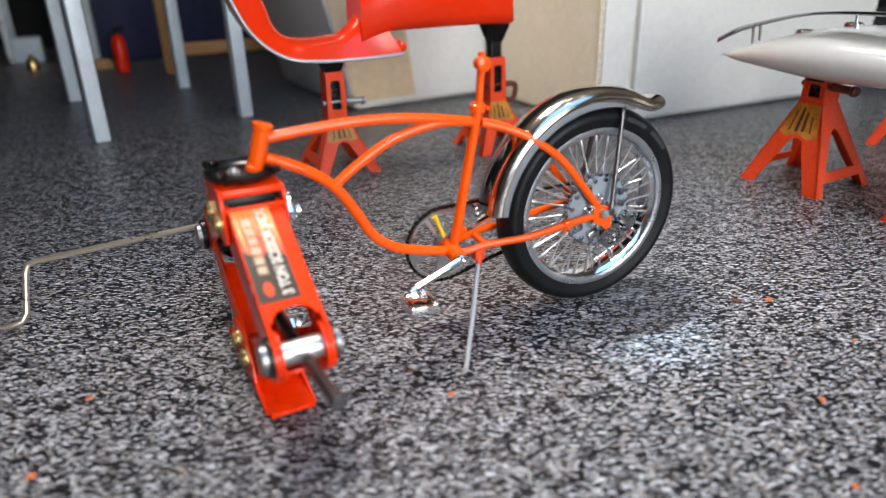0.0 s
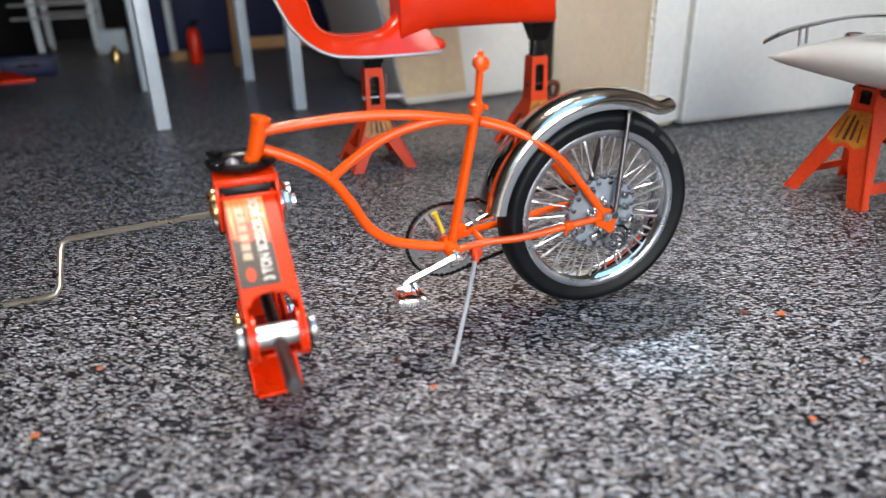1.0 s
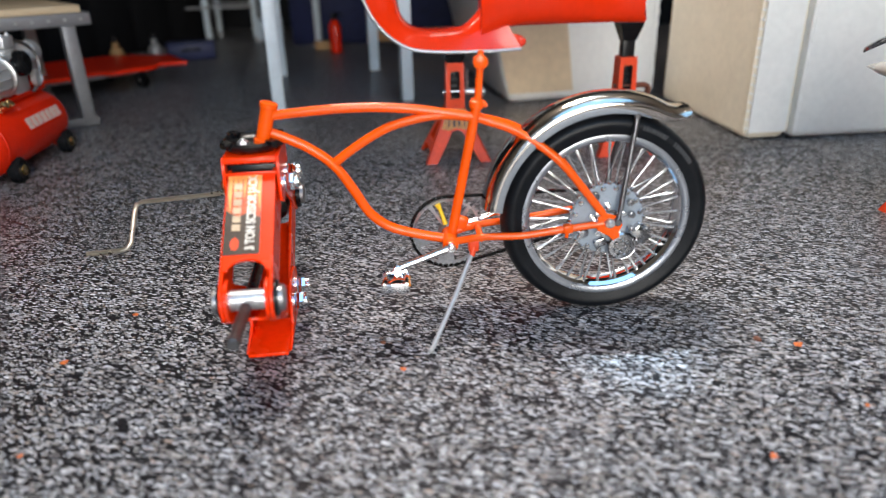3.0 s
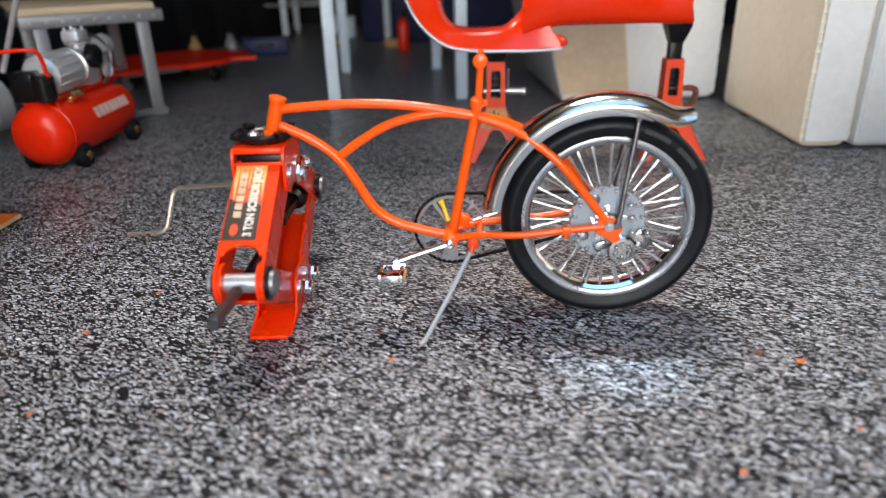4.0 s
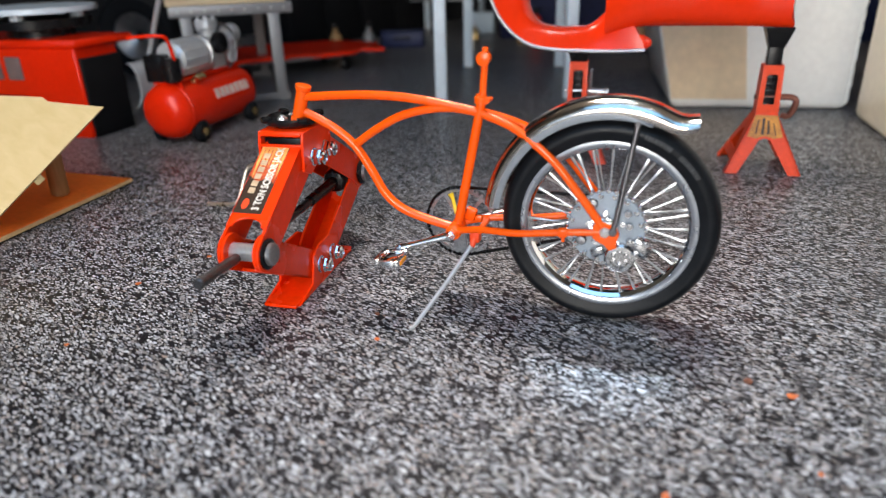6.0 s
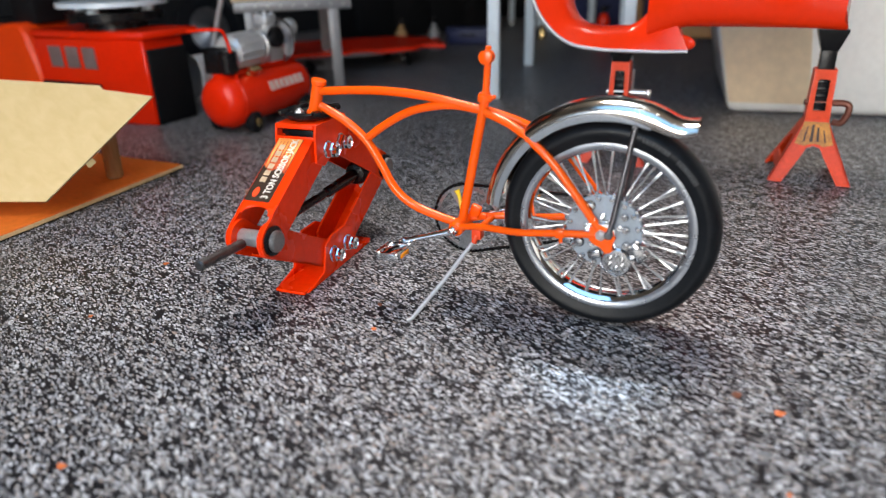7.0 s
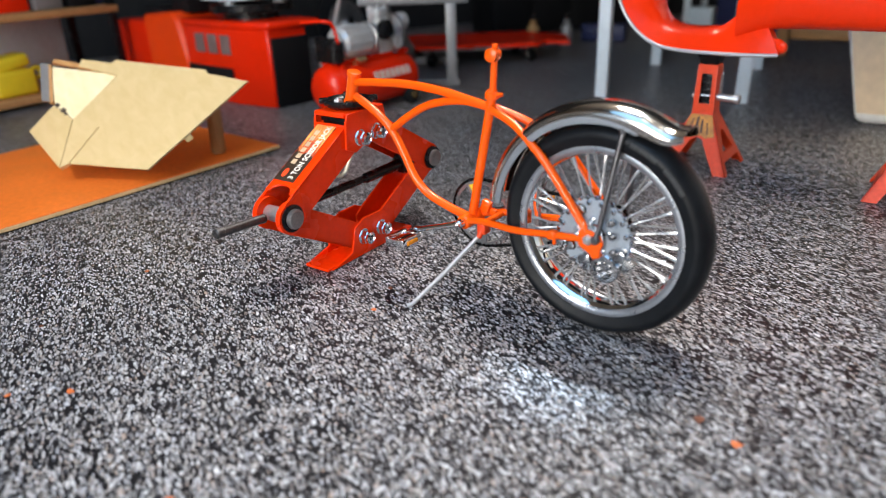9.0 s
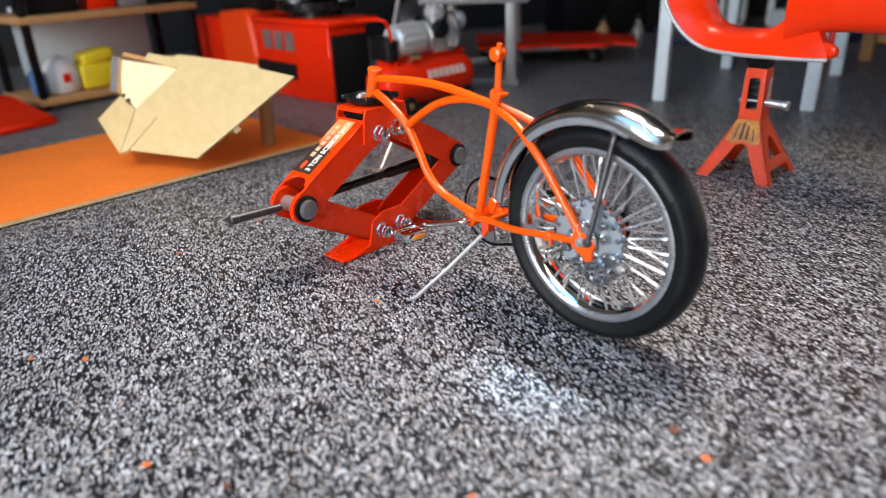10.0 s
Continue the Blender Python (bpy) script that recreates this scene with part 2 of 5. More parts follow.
STICKER_CREAM = material("sticker_cream", (0.56, 0.42, 0.28), 0.4, var=0.25, grain=300)
STRIPE = material("label_print", (0.07, 0.035, 0.012), 0.5, var=0.4, grain=150)
# Paler copy of the plywood: the light on the recess is in its colour.
PLY_LIT = wood_material("lit_plywood", (0.84, 0.74, 0.50), (0.76, 0.64, 0.38), (5, 40, 40))
STICKER_WHITE = material("sticker_white", (0.80, 0.75, 0.68), 0.35, var=0.04)
STAND_LABEL = material("stand_label_yellow", (0.62, 0.25, 0.02), 0.4, var=0.5, grain=110, stain=(0.30, 0.10, 0.02))
LETTER = material("faded_lettering", (0.70, 0.52, 0.46), 0.5, var=0.2, grain=90)
FLOOR = fleck_floor()


# ---- mesh helpers, in millimetres ----
def spline(pts, steps=6):
    pts = [Vector(p) for p in pts]
    out = []
    for i in range(len(pts) - 1):
        a, b, c, d = pts[max(i - 1, 0)], pts[i], pts[i + 1], pts[min(i + 2, len(pts) - 1)]
        for k in range(steps):
            t = k / steps
            out.append(0.5 * (2 * b + (c - a) * t + (2 * a - 5 * b + 4 * c - d) * t * t + (3 * b - a - 3 * c + d) * t ** 3))
    return out + [pts[-1]]


def rings(bm, loops, close=False, caps=True):
    """Skins a row of vertex loops of equal length."""
    vs = [[bm.verts.new(p) for p in loop] for loop in loops]
    n = len(vs[0])
    for a, b in zip(vs, vs[1:] + ([vs[0]] if close else [])):
        for i in range(n):
            bm.faces.new((a[i], a[(i + 1) % n], b[(i + 1) % n], b[i]))
    if caps and not close:
        bm.faces.new(vs[0][::-1])
        bm.faces.new(vs[-1])
    return bm


def tube(bm, pts, r, seg=12, close=False):
    """A round tube along points; r: one radius or one at each point."""
    pts = [Vector(p) for p in pts]
    rs = r if isinstance(r, (list, tuple)) else [r] * len(pts)
    up, loops = Vector((0.12, 0.95, 0.31)), []
    for i, p in enumerate(pts):
        a, b = (pts[i - 1], pts[(i + 1) % len(pts)]) if close else (pts[max(i - 1, 0)], pts[min(i + 1, len(pts) - 1)])
        d = (b - a).normalized()
        x = (up - d * up.dot(d)).normalized()
        up, y = x, d.cross(x)
        loops.append([p + (x * math.cos(k) + y * math.sin(k)) * rs[i] for k in (2 * math.pi * j / seg for j in range(seg))])
    return rings(bm, loops, close)


def lathe(bm, p0, axis, profile, seg=24, close=False):
    """Turns a profile of (radius, way along the axis) about an axis through p0."""
    d = Vector(axis).normalized()
    x = d.orthogonal().normalized()
    y, p0 = d.cross(x), Vector(p0)
    loops = [[p0 + d * h + (x * math.cos(k) + y * math.sin(k)) * max(r, 0.01) for k in (2 * math.pi * j / seg for j in range(seg))] for r, h in profile]
    return rings(bm, loops, close)


def rod(bm, p0, p1, r, r1=None, seg=16, edge=None):
    """A rod with chamfered ends."""
    p0, p1 = Vector(p0), Vector(p1)
    h, r1 = (p1 - p0).length, r if r1 is None else r1
    c = min(r, r1, h) * 0.22 if edge is None else edge
    return lathe(bm, p0, p1 - p0, [(r - c, 0), (r, c), (r1, h - c), (r1 - c, h)], seg)


def box(bm, centre, size, bevel=0.4, m=None, seg=2):
    part_bm = bmesh.new()
    bmesh.ops.create_cube(part_bm, size=1, matrix=Matrix.Diagonal((*size, 1)))
    if bevel:
        bmesh.ops.bevel(part_bm, geom=part_bm.edges[:], offset=min(bevel, min(size) * 0.45), segments=seg, affect="EDGES", profile=0.5)
    bmesh.ops.transform(part_bm, matrix=Matrix.Translation(centre) @ (m or Matrix()), verts=part_bm.verts)
    return join(bm, part_bm)


def join(bm, other):
    vs = {v: bm.verts.new(v.co) for v in other.verts}
    for f in other.faces:
        bm.faces.new([vs[v] for v in f.verts])
    other.free()
    return bm


def slab(bm, outline, depth, place, bevel=0.0):
    """An outline in a plane, drawn out to a depth. place: turns (u, v, w) into a point; w runs from 0 to depth."""
    one = bmesh.new()
    lo = [one.verts.new(place(u, v, 0)) for u, v in outline]
    hi = [one.verts.new(place(u, v, depth)) for u, v in outline]
    one.faces.new(lo[::-1])
    one.faces.new(hi)
    n = len(lo)
    for i in range(n):
        one.faces.new((lo[i], lo[(i + 1) % n], hi[(i + 1) % n], hi[i]))
    bmesh.ops.recalc_face_normals(one, faces=one.faces[:])
    if bevel:
        bmesh.ops.bevel(one, geom=one.edges[:], offset=bevel, segments=1, affect="EDGES", profile=0.5)
    return join(bm, one)


def hexnut(bm, p0, p1, r, hole=0.0):
    p0, p1 = Vector(p0), Vector(p1)
    h = (p1 - p0).length
    lathe(bm, p0, p1 - p0, [(r * 0.9, 0), (r, h * 0.15), (r, h * 0.8), (r * 0.88, h)], 6)
    return lathe(bm, p1, p1 - p0, [(r * 0.5, -0.1), (r * 0.5, 0.5), (r * 0.42, 0.8)], 12)


def mesh_from(name, bm, mat, sharp=38):
    bmesh.ops.recalc_face_normals(bm, faces=bm.faces[:])
    bmesh.ops.scale(bm, vec=(0.001,) * 3, verts=bm.verts)
    me = bpy.data.meshes.new(name)
    bm.to_mesh(me)
    bm.free()
    for p in me.polygons:
        p.use_smooth = True
    me.set_sharp_from_angle(angle=radians(sharp))
    me.materials.append(mat)
    return me


def part(name, bm, mat, parent, label="", sharp=38):
    ob = new(name, mesh_from(name, bm, mat, sharp))
    ob.parent = parent
    return tagged(ob, label)


def thing(name, label, category, m, group="", kind=""):
    ob = new(name)
    ob.empty_display_size = 0.01
    ob.matrix_world = m
    return tagged(ob, label, category, group, kind)


def solid(name, bm, mat, label, category, m=None, group="", kind="", sharp=38):
    ob = new(name, mesh_from(name, bm, mat, sharp))
    ob.matrix_world = m or Matrix()
    return tagged(ob, label, category, group, kind)


def at(x, y, rz=0.0, z=0.0):
    """A pose on the floor, from millimetres and degrees."""
    return pose(x / 1000, y / 1000, z / 1000, 0, 0, rz)


B = bmesh.new

# ---- setting ----
bm = B()
box(bm, (0, 400, -5), (4000, 4000, 10), 0)
solid("floor", bm, FLOOR, "black rubber floor pressed with grey and white flecks", "floor", kind="structure")
# Two walls added, tall and dark, to shut room light off the back.
bm = B()
box(bm, (-100, 1290, 600), (2600, 20, 1200), 1, Matrix.Rotation(radians(12), 4, "Z"))
solid("back_shade_wall", bm, SHADEWALL, "added back wall, dark as the shade there, shutting out room light", "wall", kind="structure")
bm = B()
box(bm, (-930, 300, 600), (20, 2400, 1200), 1)
solid("side_shade_wall", bm, SHADEWALL, "added side wall behind the shelves, dark to shut out room light", "wall", kind="structure")
for nm, c, s in (("wall_north", (0, 2410, 1000), (4040, 20, 2000)), ("wall_south", (0, -1610, 1000), (4040, 20, 2000)),
                 ("wall_east", (2010, 400, 1000), (20, 4000, 2000)), ("wall_west", (-2010, 400, 1000), (20, 4000, 2000))):
    bm = B()
    box(bm, c, s, 0)
    solid(nm, bm, ROOM, "plain painted room wall", "wall", kind="structure")
bm = B()
box(bm, (0, 400, 2010), (4040, 4040, 20), 0)
solid("ceiling", bm, ROOM, "plain painted room ceiling", "ceiling", kind="structure")


# ---- bicycle ----
bike = thing("bicycle", "orange lowrider bicycle frame with one chrome spoked rear wheel", "bicycle", at(13.2, 231.1, 22))


def bike_frame():
    bm = B()
    lathe(bm, (-77.9, 0, 72.4), (4.4, 0, 15.0), [(2.2, 0), (3.1, 0.2), (3.1, 1.6), (2.65, 2.0), (2.65, 13.4), (3.2, 13.8), (3.2, 15.4), (2.2, 15.7)], 24)
    part("head_tube", bm, ORANGE, bike)
    tubes = (
        ("top_tube", [(-73, 0, 82.6), (-61, 0, 83.6), (-47.7, 0, 84.3), (-35, 0, 84.2), (-21.5, 0, 83), (-9.3, 0, 81), (0.5, 0, 79.3)], 1.75),
        ("arched_tube", [(-52.8, 0, 63.8), (-44.5, 0, 69.8), (-33, 0, 76.3), (-22, 0, 79.5), (-11.4, 0, 80.6), (0, 0, 79.3)], 1.7),
        ("down_tube", [(-74, 0, 76.4), (-62.3, 0, 70.8), (-52.9, 0, 63.5), (-46.5, 0, 54), (-40.7, 0, 44), (-33, 0, 37.8), (-22, 0, 34.2), (-11, 0, 31.8)], 1.85),
        ("seat_tube", [(0.6, 0, 84.5), (-9.9, 0, 32)], 1.85),
        ("seat_stay", [(1, -1.6, 79.2), (12, -3.8, 75.7), (20.5, -6.4, 71.2), (30, -8.4, 64), (39.5, -9.1, 52.8), (49.6, -9.4, 39.8)], 1.55),
        ("seat_stay", [(1, 1.6, 79.2), (12, 3.8, 75.7), (20.5, 6.4, 71.2), (30, 8.4, 64), (39.5, 9.1, 52.8), (49.6, 9.4, 39.8)], 1.55),
        ("chain_stay", [(-10, -4.5, 32.2), (1.6, -6.6, 34.6), (17, -8.6, 35.4), (34, -9.2, 37.7), (50, -9.6, 39.6)], 1.4),
        ("chain_stay", [(-10, 4.5, 32.2), (1.6, 6.6, 34.6), (17, 8.6, 35.4), (34, 9.2, 37.7), (50, 9.6, 39.6)], 1.4),
    )
    for name, pts, r in tubes:
        bm = B()
        tube(bm, spline(pts, 7) if len(pts) > 2 else pts, r, 14)
        part(name, bm, ORANGE, bike)
    bm = B()
    rod(bm, (-10.3, -6.2, 31.6), (-10.3, 6.2, 31.6), 3.1, seg=22)
    part("bottom_bracket", bm, ORANGE, bike)
    bm = B()
    rod(bm, (1.2, -7.5, 34.2), (1.2, 7.5, 34.2), 1.3)
    part("stay_bridge", bm, ORANGE, bike)
    bm = B()
    tube(bm, [(-11.6, 4.6, 36), (-12.8, 5.4, 39.6), (-13.6, 6.0, 42.0), (-14.6, 6.2, 44.0)], [1.0, 0.8, 0.8, 1.3], 10)
    part("gusset", bm, YELLOW, bike, "yellow plastic gusset")
    bm = B()
    box(bm, (-5.4, 4.0, 36.8), (4.6, 3.0, 5.6), 1.0, Matrix.Rotation(radians(20), 4, "Y"))
    box(bm, (-2.6, 5.0, 34.6), (4.0, 2.4, 3.0), 0.8)
    part("stay_lug", bm, ORANGE, bike)
    bm = B()
    lathe(bm, (0.2, 0, 82.6), (0.08, 0, 1), [(2.0, 0), (2.7, 0.3), (2.7, 2.6), (2.1, 3.0), (2.1, 3.6)], 20)
    rod(bm, (3.2, -2.6, 84.2), (3.2, 2.6, 84.2), 0.9)
    part("seat_clamp", bm, ORANGE, bike)
    bm = B()
    rod(bm, (0.7, 0, 84), (1.7, 0, 98.5), 1.35)
    part("seat_post", bm, ORANGE, bike)
    bm = B()
    lathe(bm, (1.6, -3.4, 99.3), (0, 1, 0), [(1.6, 0), (2.6, 0.5), (2.6, 2.6), (1.9, 3.6), (2.4, 4.6), (1.3, 6.2), (0.4, 7.6)], 20)
    rod(bm, (1.7, 0, 100), (1.9, 0, 103.2), 1.1)
    part("saddle_mount", bm, ORANGE, bike)
    for s in (-1, 1):
        bm = B()
        y0 = 9.0 if s > 0 else -10.6
        slab(bm, [(45, 42.4), (48.8, 43.6), (53.4, 42.0), (54.6, 38.8), (53.6, 36.6), (53.8, 33.8), (51.2, 32.6), (49.4, 34.6), (47.2, 35.6), (45, 37.0)], 1.6, lambda u, v, w: (u, y0 + w, v), 0.25)
        part("dropout", bm, ORANGE, bike)
    bm = B()
    box(bm, (34, -9.3, 37.8), (3.6, 3.4, 3.4), 0.7, Matrix.Rotation(radians(-8), 4, "Y"))
    rod(bm, (34, -8, 36.5), (34, -8, 33.5), 0.7)
    part("brake_strap", bm, ORANGE, bike)
    bm = B()
    box(bm, (-1.4, -3.6, 30.6), (4.2, 4.6, 5), 0.8)
    rod(bm, (-1.6, -4.6, 30), (-2.2, -6.2, 26.6), 1.4, 1.1)
    part("kickstand_bracket", bm, STAND_RED, bike)
    bm = B()
    tube(bm, [(-1.9, -5.2, 28), (-10.5, -18, 13.8), (-18.9, -30.0, 1.5), (-19.6, -31.0, 0.9), (-20.6, -32.0, 0.85)], 0.88, 10)
    part("kickstand", bm, PALE, bike, "thin silver kickstand")


bike_frame()


def bike_drive():
    # front sprocket, spoked like a star, behind the frame
    cx, cz, y = -10.5, 31.4, 8.0
    bm = B()
    lathe(bm, (cx, y - 0.6, cz), (0, 1, 0), [(13.2, 0), (14.0, 0), (14.0, 1.2), (13.2, 1.2)], 44, True)
    for k in range(5):
        a = math.radians(50 + 72 * k)
        c, s = math.cos(a), math.sin(a)
        wide = 3.4 if k in (2, 3) else 0.8
        slab(bm, [(2, -wide * 0.4), (13.0, -wide), (13.3, 0), (13.0, wide), (2, wide * 0.4)], 1.0, lambda u, v, w: (cx + u * c - v * s, y - 0.5 + w, cz + u * s + v * c))
    rod(bm, (cx, y - 2, cz), (cx, y + 2, cz), 4.2)
    for k in range(40):
        a = 2 * math.pi * k / 40
        box(bm, (cx + 14.6 * math.cos(a), y, cz + 14.6 * math.sin(a)), (0.9, 0.8, 1.0), 0, Matrix.Rotation(-a, 4, "Y"))
    part("chainring", bm, RING_STEEL, bike, "chrome star-shaped chainring")
    # the chain, link by link, round both sprockets
    r0, r1, hx, hz = 15.0, 7.2, 49.3, 40.0
    d = math.hypot(hx - cx, hz - cz)
    tilt, lean = math.atan2(hz - cz, hx - cx), math.acos((r0 - r1) / d)
    pts = []
    for k in range(25):
        a = tilt + lean + (2 * math.pi - 2 * lean) * k / 24
        pts.append((cx + r0 * math.cos(a), cz + r0 * math.sin(a)))
    for k in range(13):
        a = tilt - lean + 2 * lean * k / 12
        pts.append((hx + r1 * math.cos(a), hz + r1 * math.sin(a)))
    run, bm = [], B()
    for p, q in zip(pts, pts[1:] + pts[:1]):
        n = max(1, round(math.dist(p, q) / 1.9))
        run += [(p[0] + (q[0] - p[0]) * k / n, p[1] + (q[1] - p[1]) * k / n) for k in range(n)]
    for i, (p, q) in enumerate(zip(run, run[1:] + run[:1])):
        a = math.atan2(q[1] - p[1], q[0] - p[0])
        box(bm, ((p[0] + q[0]) / 2, y, (p[1] + q[1]) / 2), (2.0, 1.5 if i % 2 else 1.0, 1.2), 0.15, Matrix.Rotation(-a, 4, "Y"), 1)
    part("chain", bm, BLACK, bike, "thin dark chain")

    def crank(s):
        """s: 1 towards the kickstand's side, -1 beyond."""
        bm = B()
        bx, bz = -10.4, 31.6
        ex, ez = bx - 20.6 * s, bz - 6.2 * s
        rod(bm, (bx, -6.2 * s, bz), (bx, -9.6 * s, bz), 1.9)
        hexnut(bm, (bx, -9.4 * s, bz), (bx, -10.6 * s, bz), 1.5)
        tube(bm, [(bx, -8.6 * s, bz), (bx - 9 * s, -10.2 * s, bz - 2.6 * s), (ex, -11.8 * s, ez)], [1.6, 1.25, 1.4], 10)
        rod(bm, (ex, -10.6 * s, ez), (ex, -13.2 * s, ez), 1.7)
        arm = part("crank_arm", bm, CHROME, bike, "chrome crank arm")
        bm = B()
        ex, ez = ex - 0.8 * s, ez - 1.6 * s
        rod(bm, (ex, -13.0 * s, ez), (ex, -25.4 * s, ez), 1.0)
        for dx in (-4.0, 4.0):
            box(bm, (ex + dx, -19.6 * s, ez), (2.0, 12.0, 4.4), 0.6)
        box(bm, (ex, -19.6 * s, ez), (5.6, 9.6, 2.8), 0.6)
        for dy in (-14.4, -24.8):
            box(bm, (ex, dy * s, ez), (7.6, 1.3, 3.4), 0.4)
        part("pedal", bm, CHROME, arm, "chrome pedal")
        bm = B()
        box(bm, (ex + 5.1, -19.6 * s, ez), (0.6, 6.4, 1.8), 0.2)
        part("reflector", bm, AMBER, arm, "amber pedal reflector")

    crank(1)
    crank(-1)


bike_drive()


def bike_wheel():
    hx, hz = 49.4, 40.1
    c = (hx, 0, hz)
    ax = (0, 1, 0)
    bm = B()
    lathe(bm, c, ax, [(28.6, -1.2), (28.9, -2.6), (30.0, -3.4), (31.2, -4.6), (32.2, -4.7), (32.2, 4.7), (31.2, 4.6), (30.0, 3.4), (28.9, 2.6), (28.6, 1.2)], 96, True)
    rim = part("rear_wheel", bm, CHROME, bike, "chrome wheel rim")
    bm = B()
    prof = []
    for k in range(17):
        a = math.pi * (-0.62 + 1.24 * k / 16)
        prof.append((36.1 + 4.0 * math.cos(a), 6.7 * math.sin(a)))
    lathe(bm, c, ax, [(31.8, -4.5), (32.4, -5.5)] + prof + [(32.4, 5.5), (31.8, 4.5)], 96, True)
    part("tyre", bm, RUBBER, rim, "black rubber tyre")
    for s in (-1, 1):
        bm = B()
        for i, a0 in enumerate((0.62, 1.0)):
            for k in range(9):
                a = a0 + 0.032 * k + 2.2 * (s > 0)
                box(bm, (hx + 36.4 * math.cos(a), s * 6.6, hz + 36.4 * math.sin(a)), (0.75 + 0.25 * (k % 2), 0.3, 1.7), 0.1, Matrix.Rotation(-a, 4, "Y") @ Matrix.Rotation(radians(90), 4, "Y"), 1)
        part("raised_marking", bm, MARK, rim, "worn grey sidewall marking")
    bm = B()
    lathe(bm, (hx, -8.4, hz), ax, [(2.0, 0), (2.6, 0.6), (2.6, 2.2), (5.8, 2.4), (5.8, 3.4), (3.4, 3.6), (3.2, 8.4), (3.4, 13.2), (5.8, 13.4), (5.8, 14.4), (2.6, 14.6), (2.6, 16.2), (2.0, 16.8)], 28)
    part("hub", bm, CHROME, rim, "chrome wheel hub")
    bm = B()
    lathe(bm, c, ax, [(4.5, -7.0), (13.6, -7.0), (14.0, -6.6), (14.0, -6.1), (4.5, -6.1)], 48, True)
    part("brake_disc", bm, DISC, rim, "flat polished silver brake disc")
    for y in (-5.25, 4.75):
        bm = B()
        lathe(bm, c, ax, [(29.7, y + 0.95), (29.9, y + 0.3), (30.6, y - 0.15), (31.6, y - 0.35), (32.5, y - 0.1), (32.7, y + 0.5)], 96, True)
        part("rim_face", bm, LIP, rim, "pale silver rim lip")
    bm = B()
    for k in range(5):
        a = 2 * math.pi * (k + 0.3) / 5
        hexnut(bm, (hx + 6.4 * math.cos(a), -6.8, hz + 6.4 * math.sin(a)), (hx + 6.4 * math.cos(a), -8.3, hz + 6.4 * math.sin(a)), 1.3)
    part("disc_bolts", bm, CHROME, rim)
    bm = B()
    rod(bm, (0, 0, 0), (0, -1.2, 0), 0.95, seg=12)
    bead = mesh_from("rivet", bm, DARK_CHROME)
    for k in range(16):
        a = 2 * math.pi * (k + 0.5) / 16
        ob = new("rivet", bead)
        ob.parent = rim
        ob.matrix_local = Matrix.Translation(Vector((hx + 12.6 * math.cos(a), -6.8, hz + 12.6 * math.sin(a))) * 0.001)
    bm = B()
    rod(bm, (0, 0.4, 0), (0, -0.7, 0), 0.85, seg=10)
    nipple = mesh_from("spoke_nipple", bm, DARK_CHROME)
    for k in range(28):
        a = 2 * math.pi * (k + 0.06 * (-1) ** k) / 28
        ob = new("spoke_nipple", nipple)
        ob.parent = rim
        ob.matrix_local = Matrix.Translation(Vector((hx + 14.3 * math.cos(a), -6.4, hz + 14.3 * math.sin(a))) * 0.001)
    # caliper: a round cap with a bolt circle and a block clamped on the disc
    bm = B()
    lathe(bm, (hx + 5.8, -6.8, hz - 10.6), (0, -1, 0), [(5.2, 0), (5.6, 0.4), (5.6, 2.6), (5.0, 3.2), (3.6, 3.3), (3.4, 2.6), (1.0, 2.6)], 28)
    box(bm, (hx + 12.8, -8.2, hz - 6.0), (7.6, 4.0, 5.0), 0.9, Matrix.Rotation(radians(42), 4, "Y"))
    box(bm, (hx - 2.4, -8.0, hz - 9.0), (5.0, 3.0, 3.4), 0.7, Matrix.Rotation(radians(-20), 4, "Y"))
    for k in range(6):
        a = radians(30 + 60 * k)
        hexnut(bm, (hx + 5.8 + 2.5 * math.cos(a), -9.4, hz - 10.6 + 2.5 * math.sin(a)), (hx + 5.8 + 2.5 * math.cos(a), -10.4, hz - 10.6 + 2.5 * math.sin(a)), 0.9)
    for dx, dz in ((11.2, -8.4), (14.6, -3.6), (9.0, -3.4), (8.4, 2.6), (7.6, 7.4)):
        hexnut(bm, (hx + dx, -8.6, hz + dz), (hx + dx, -10.9, hz + dz), 1.5)
    for dx, dz in ((-13.2, -4.6), (-8.8, -5.4), (-5.4, 9.2)):
        lathe(bm, (hx + dx, -6.8, hz + dz), (0, -1, 0), [(2.1, 0), (2.2, 0.5), (1.6, 1.3), (0.6, 1.5)], 16)
    part("brake_caliper", bm, DARK_CHROME, bike, "chrome brake caliper")
    bm = B()
    for k in range(9):
        a = radians(95 + 26 * k)
        box(bm, (hx + 5.4 * math.cos(a), -9.2, hz + 5.4 * math.sin(a)), (2.0, 2.4, 1.2), 0.3, Matrix.Rotation(-a, 4, "Y"))
    lathe(bm, (hx, -8.2, hz), (0, -1, 0), [(3.0, 0), (4.8, 0.3), (4.8, 1.6), (3.0, 2.0)], 24)
    part("hub_flange", bm, CHROME, rim, "notched chrome hub flange")
    # turned spokes, thick and thin by turns, shared mesh
    bm = B()
    lathe(bm, (0, 0, 0), (0, 0, 1), [(0.3, 0), (0.56, 0.3), (0.56, 2.4), (0.34, 3.0), (0.34, 9), (0.48, 9.6), (0.48, 11.0), (0.36, 11.8), (0.38, 20.5), (0.58, 21.5), (0.62, 25.0), (0.45, 26.2)], 8)
    spoke_mesh = mesh_from("spoke", bm, SPOKE)
    for s, n in ((-1, 28), (1, 16)):
        for k in range(n):
            a = 2 * math.pi * (k + (0.5 if s > 0 else 0.0) + 0.06 * (-1) ** k) / n
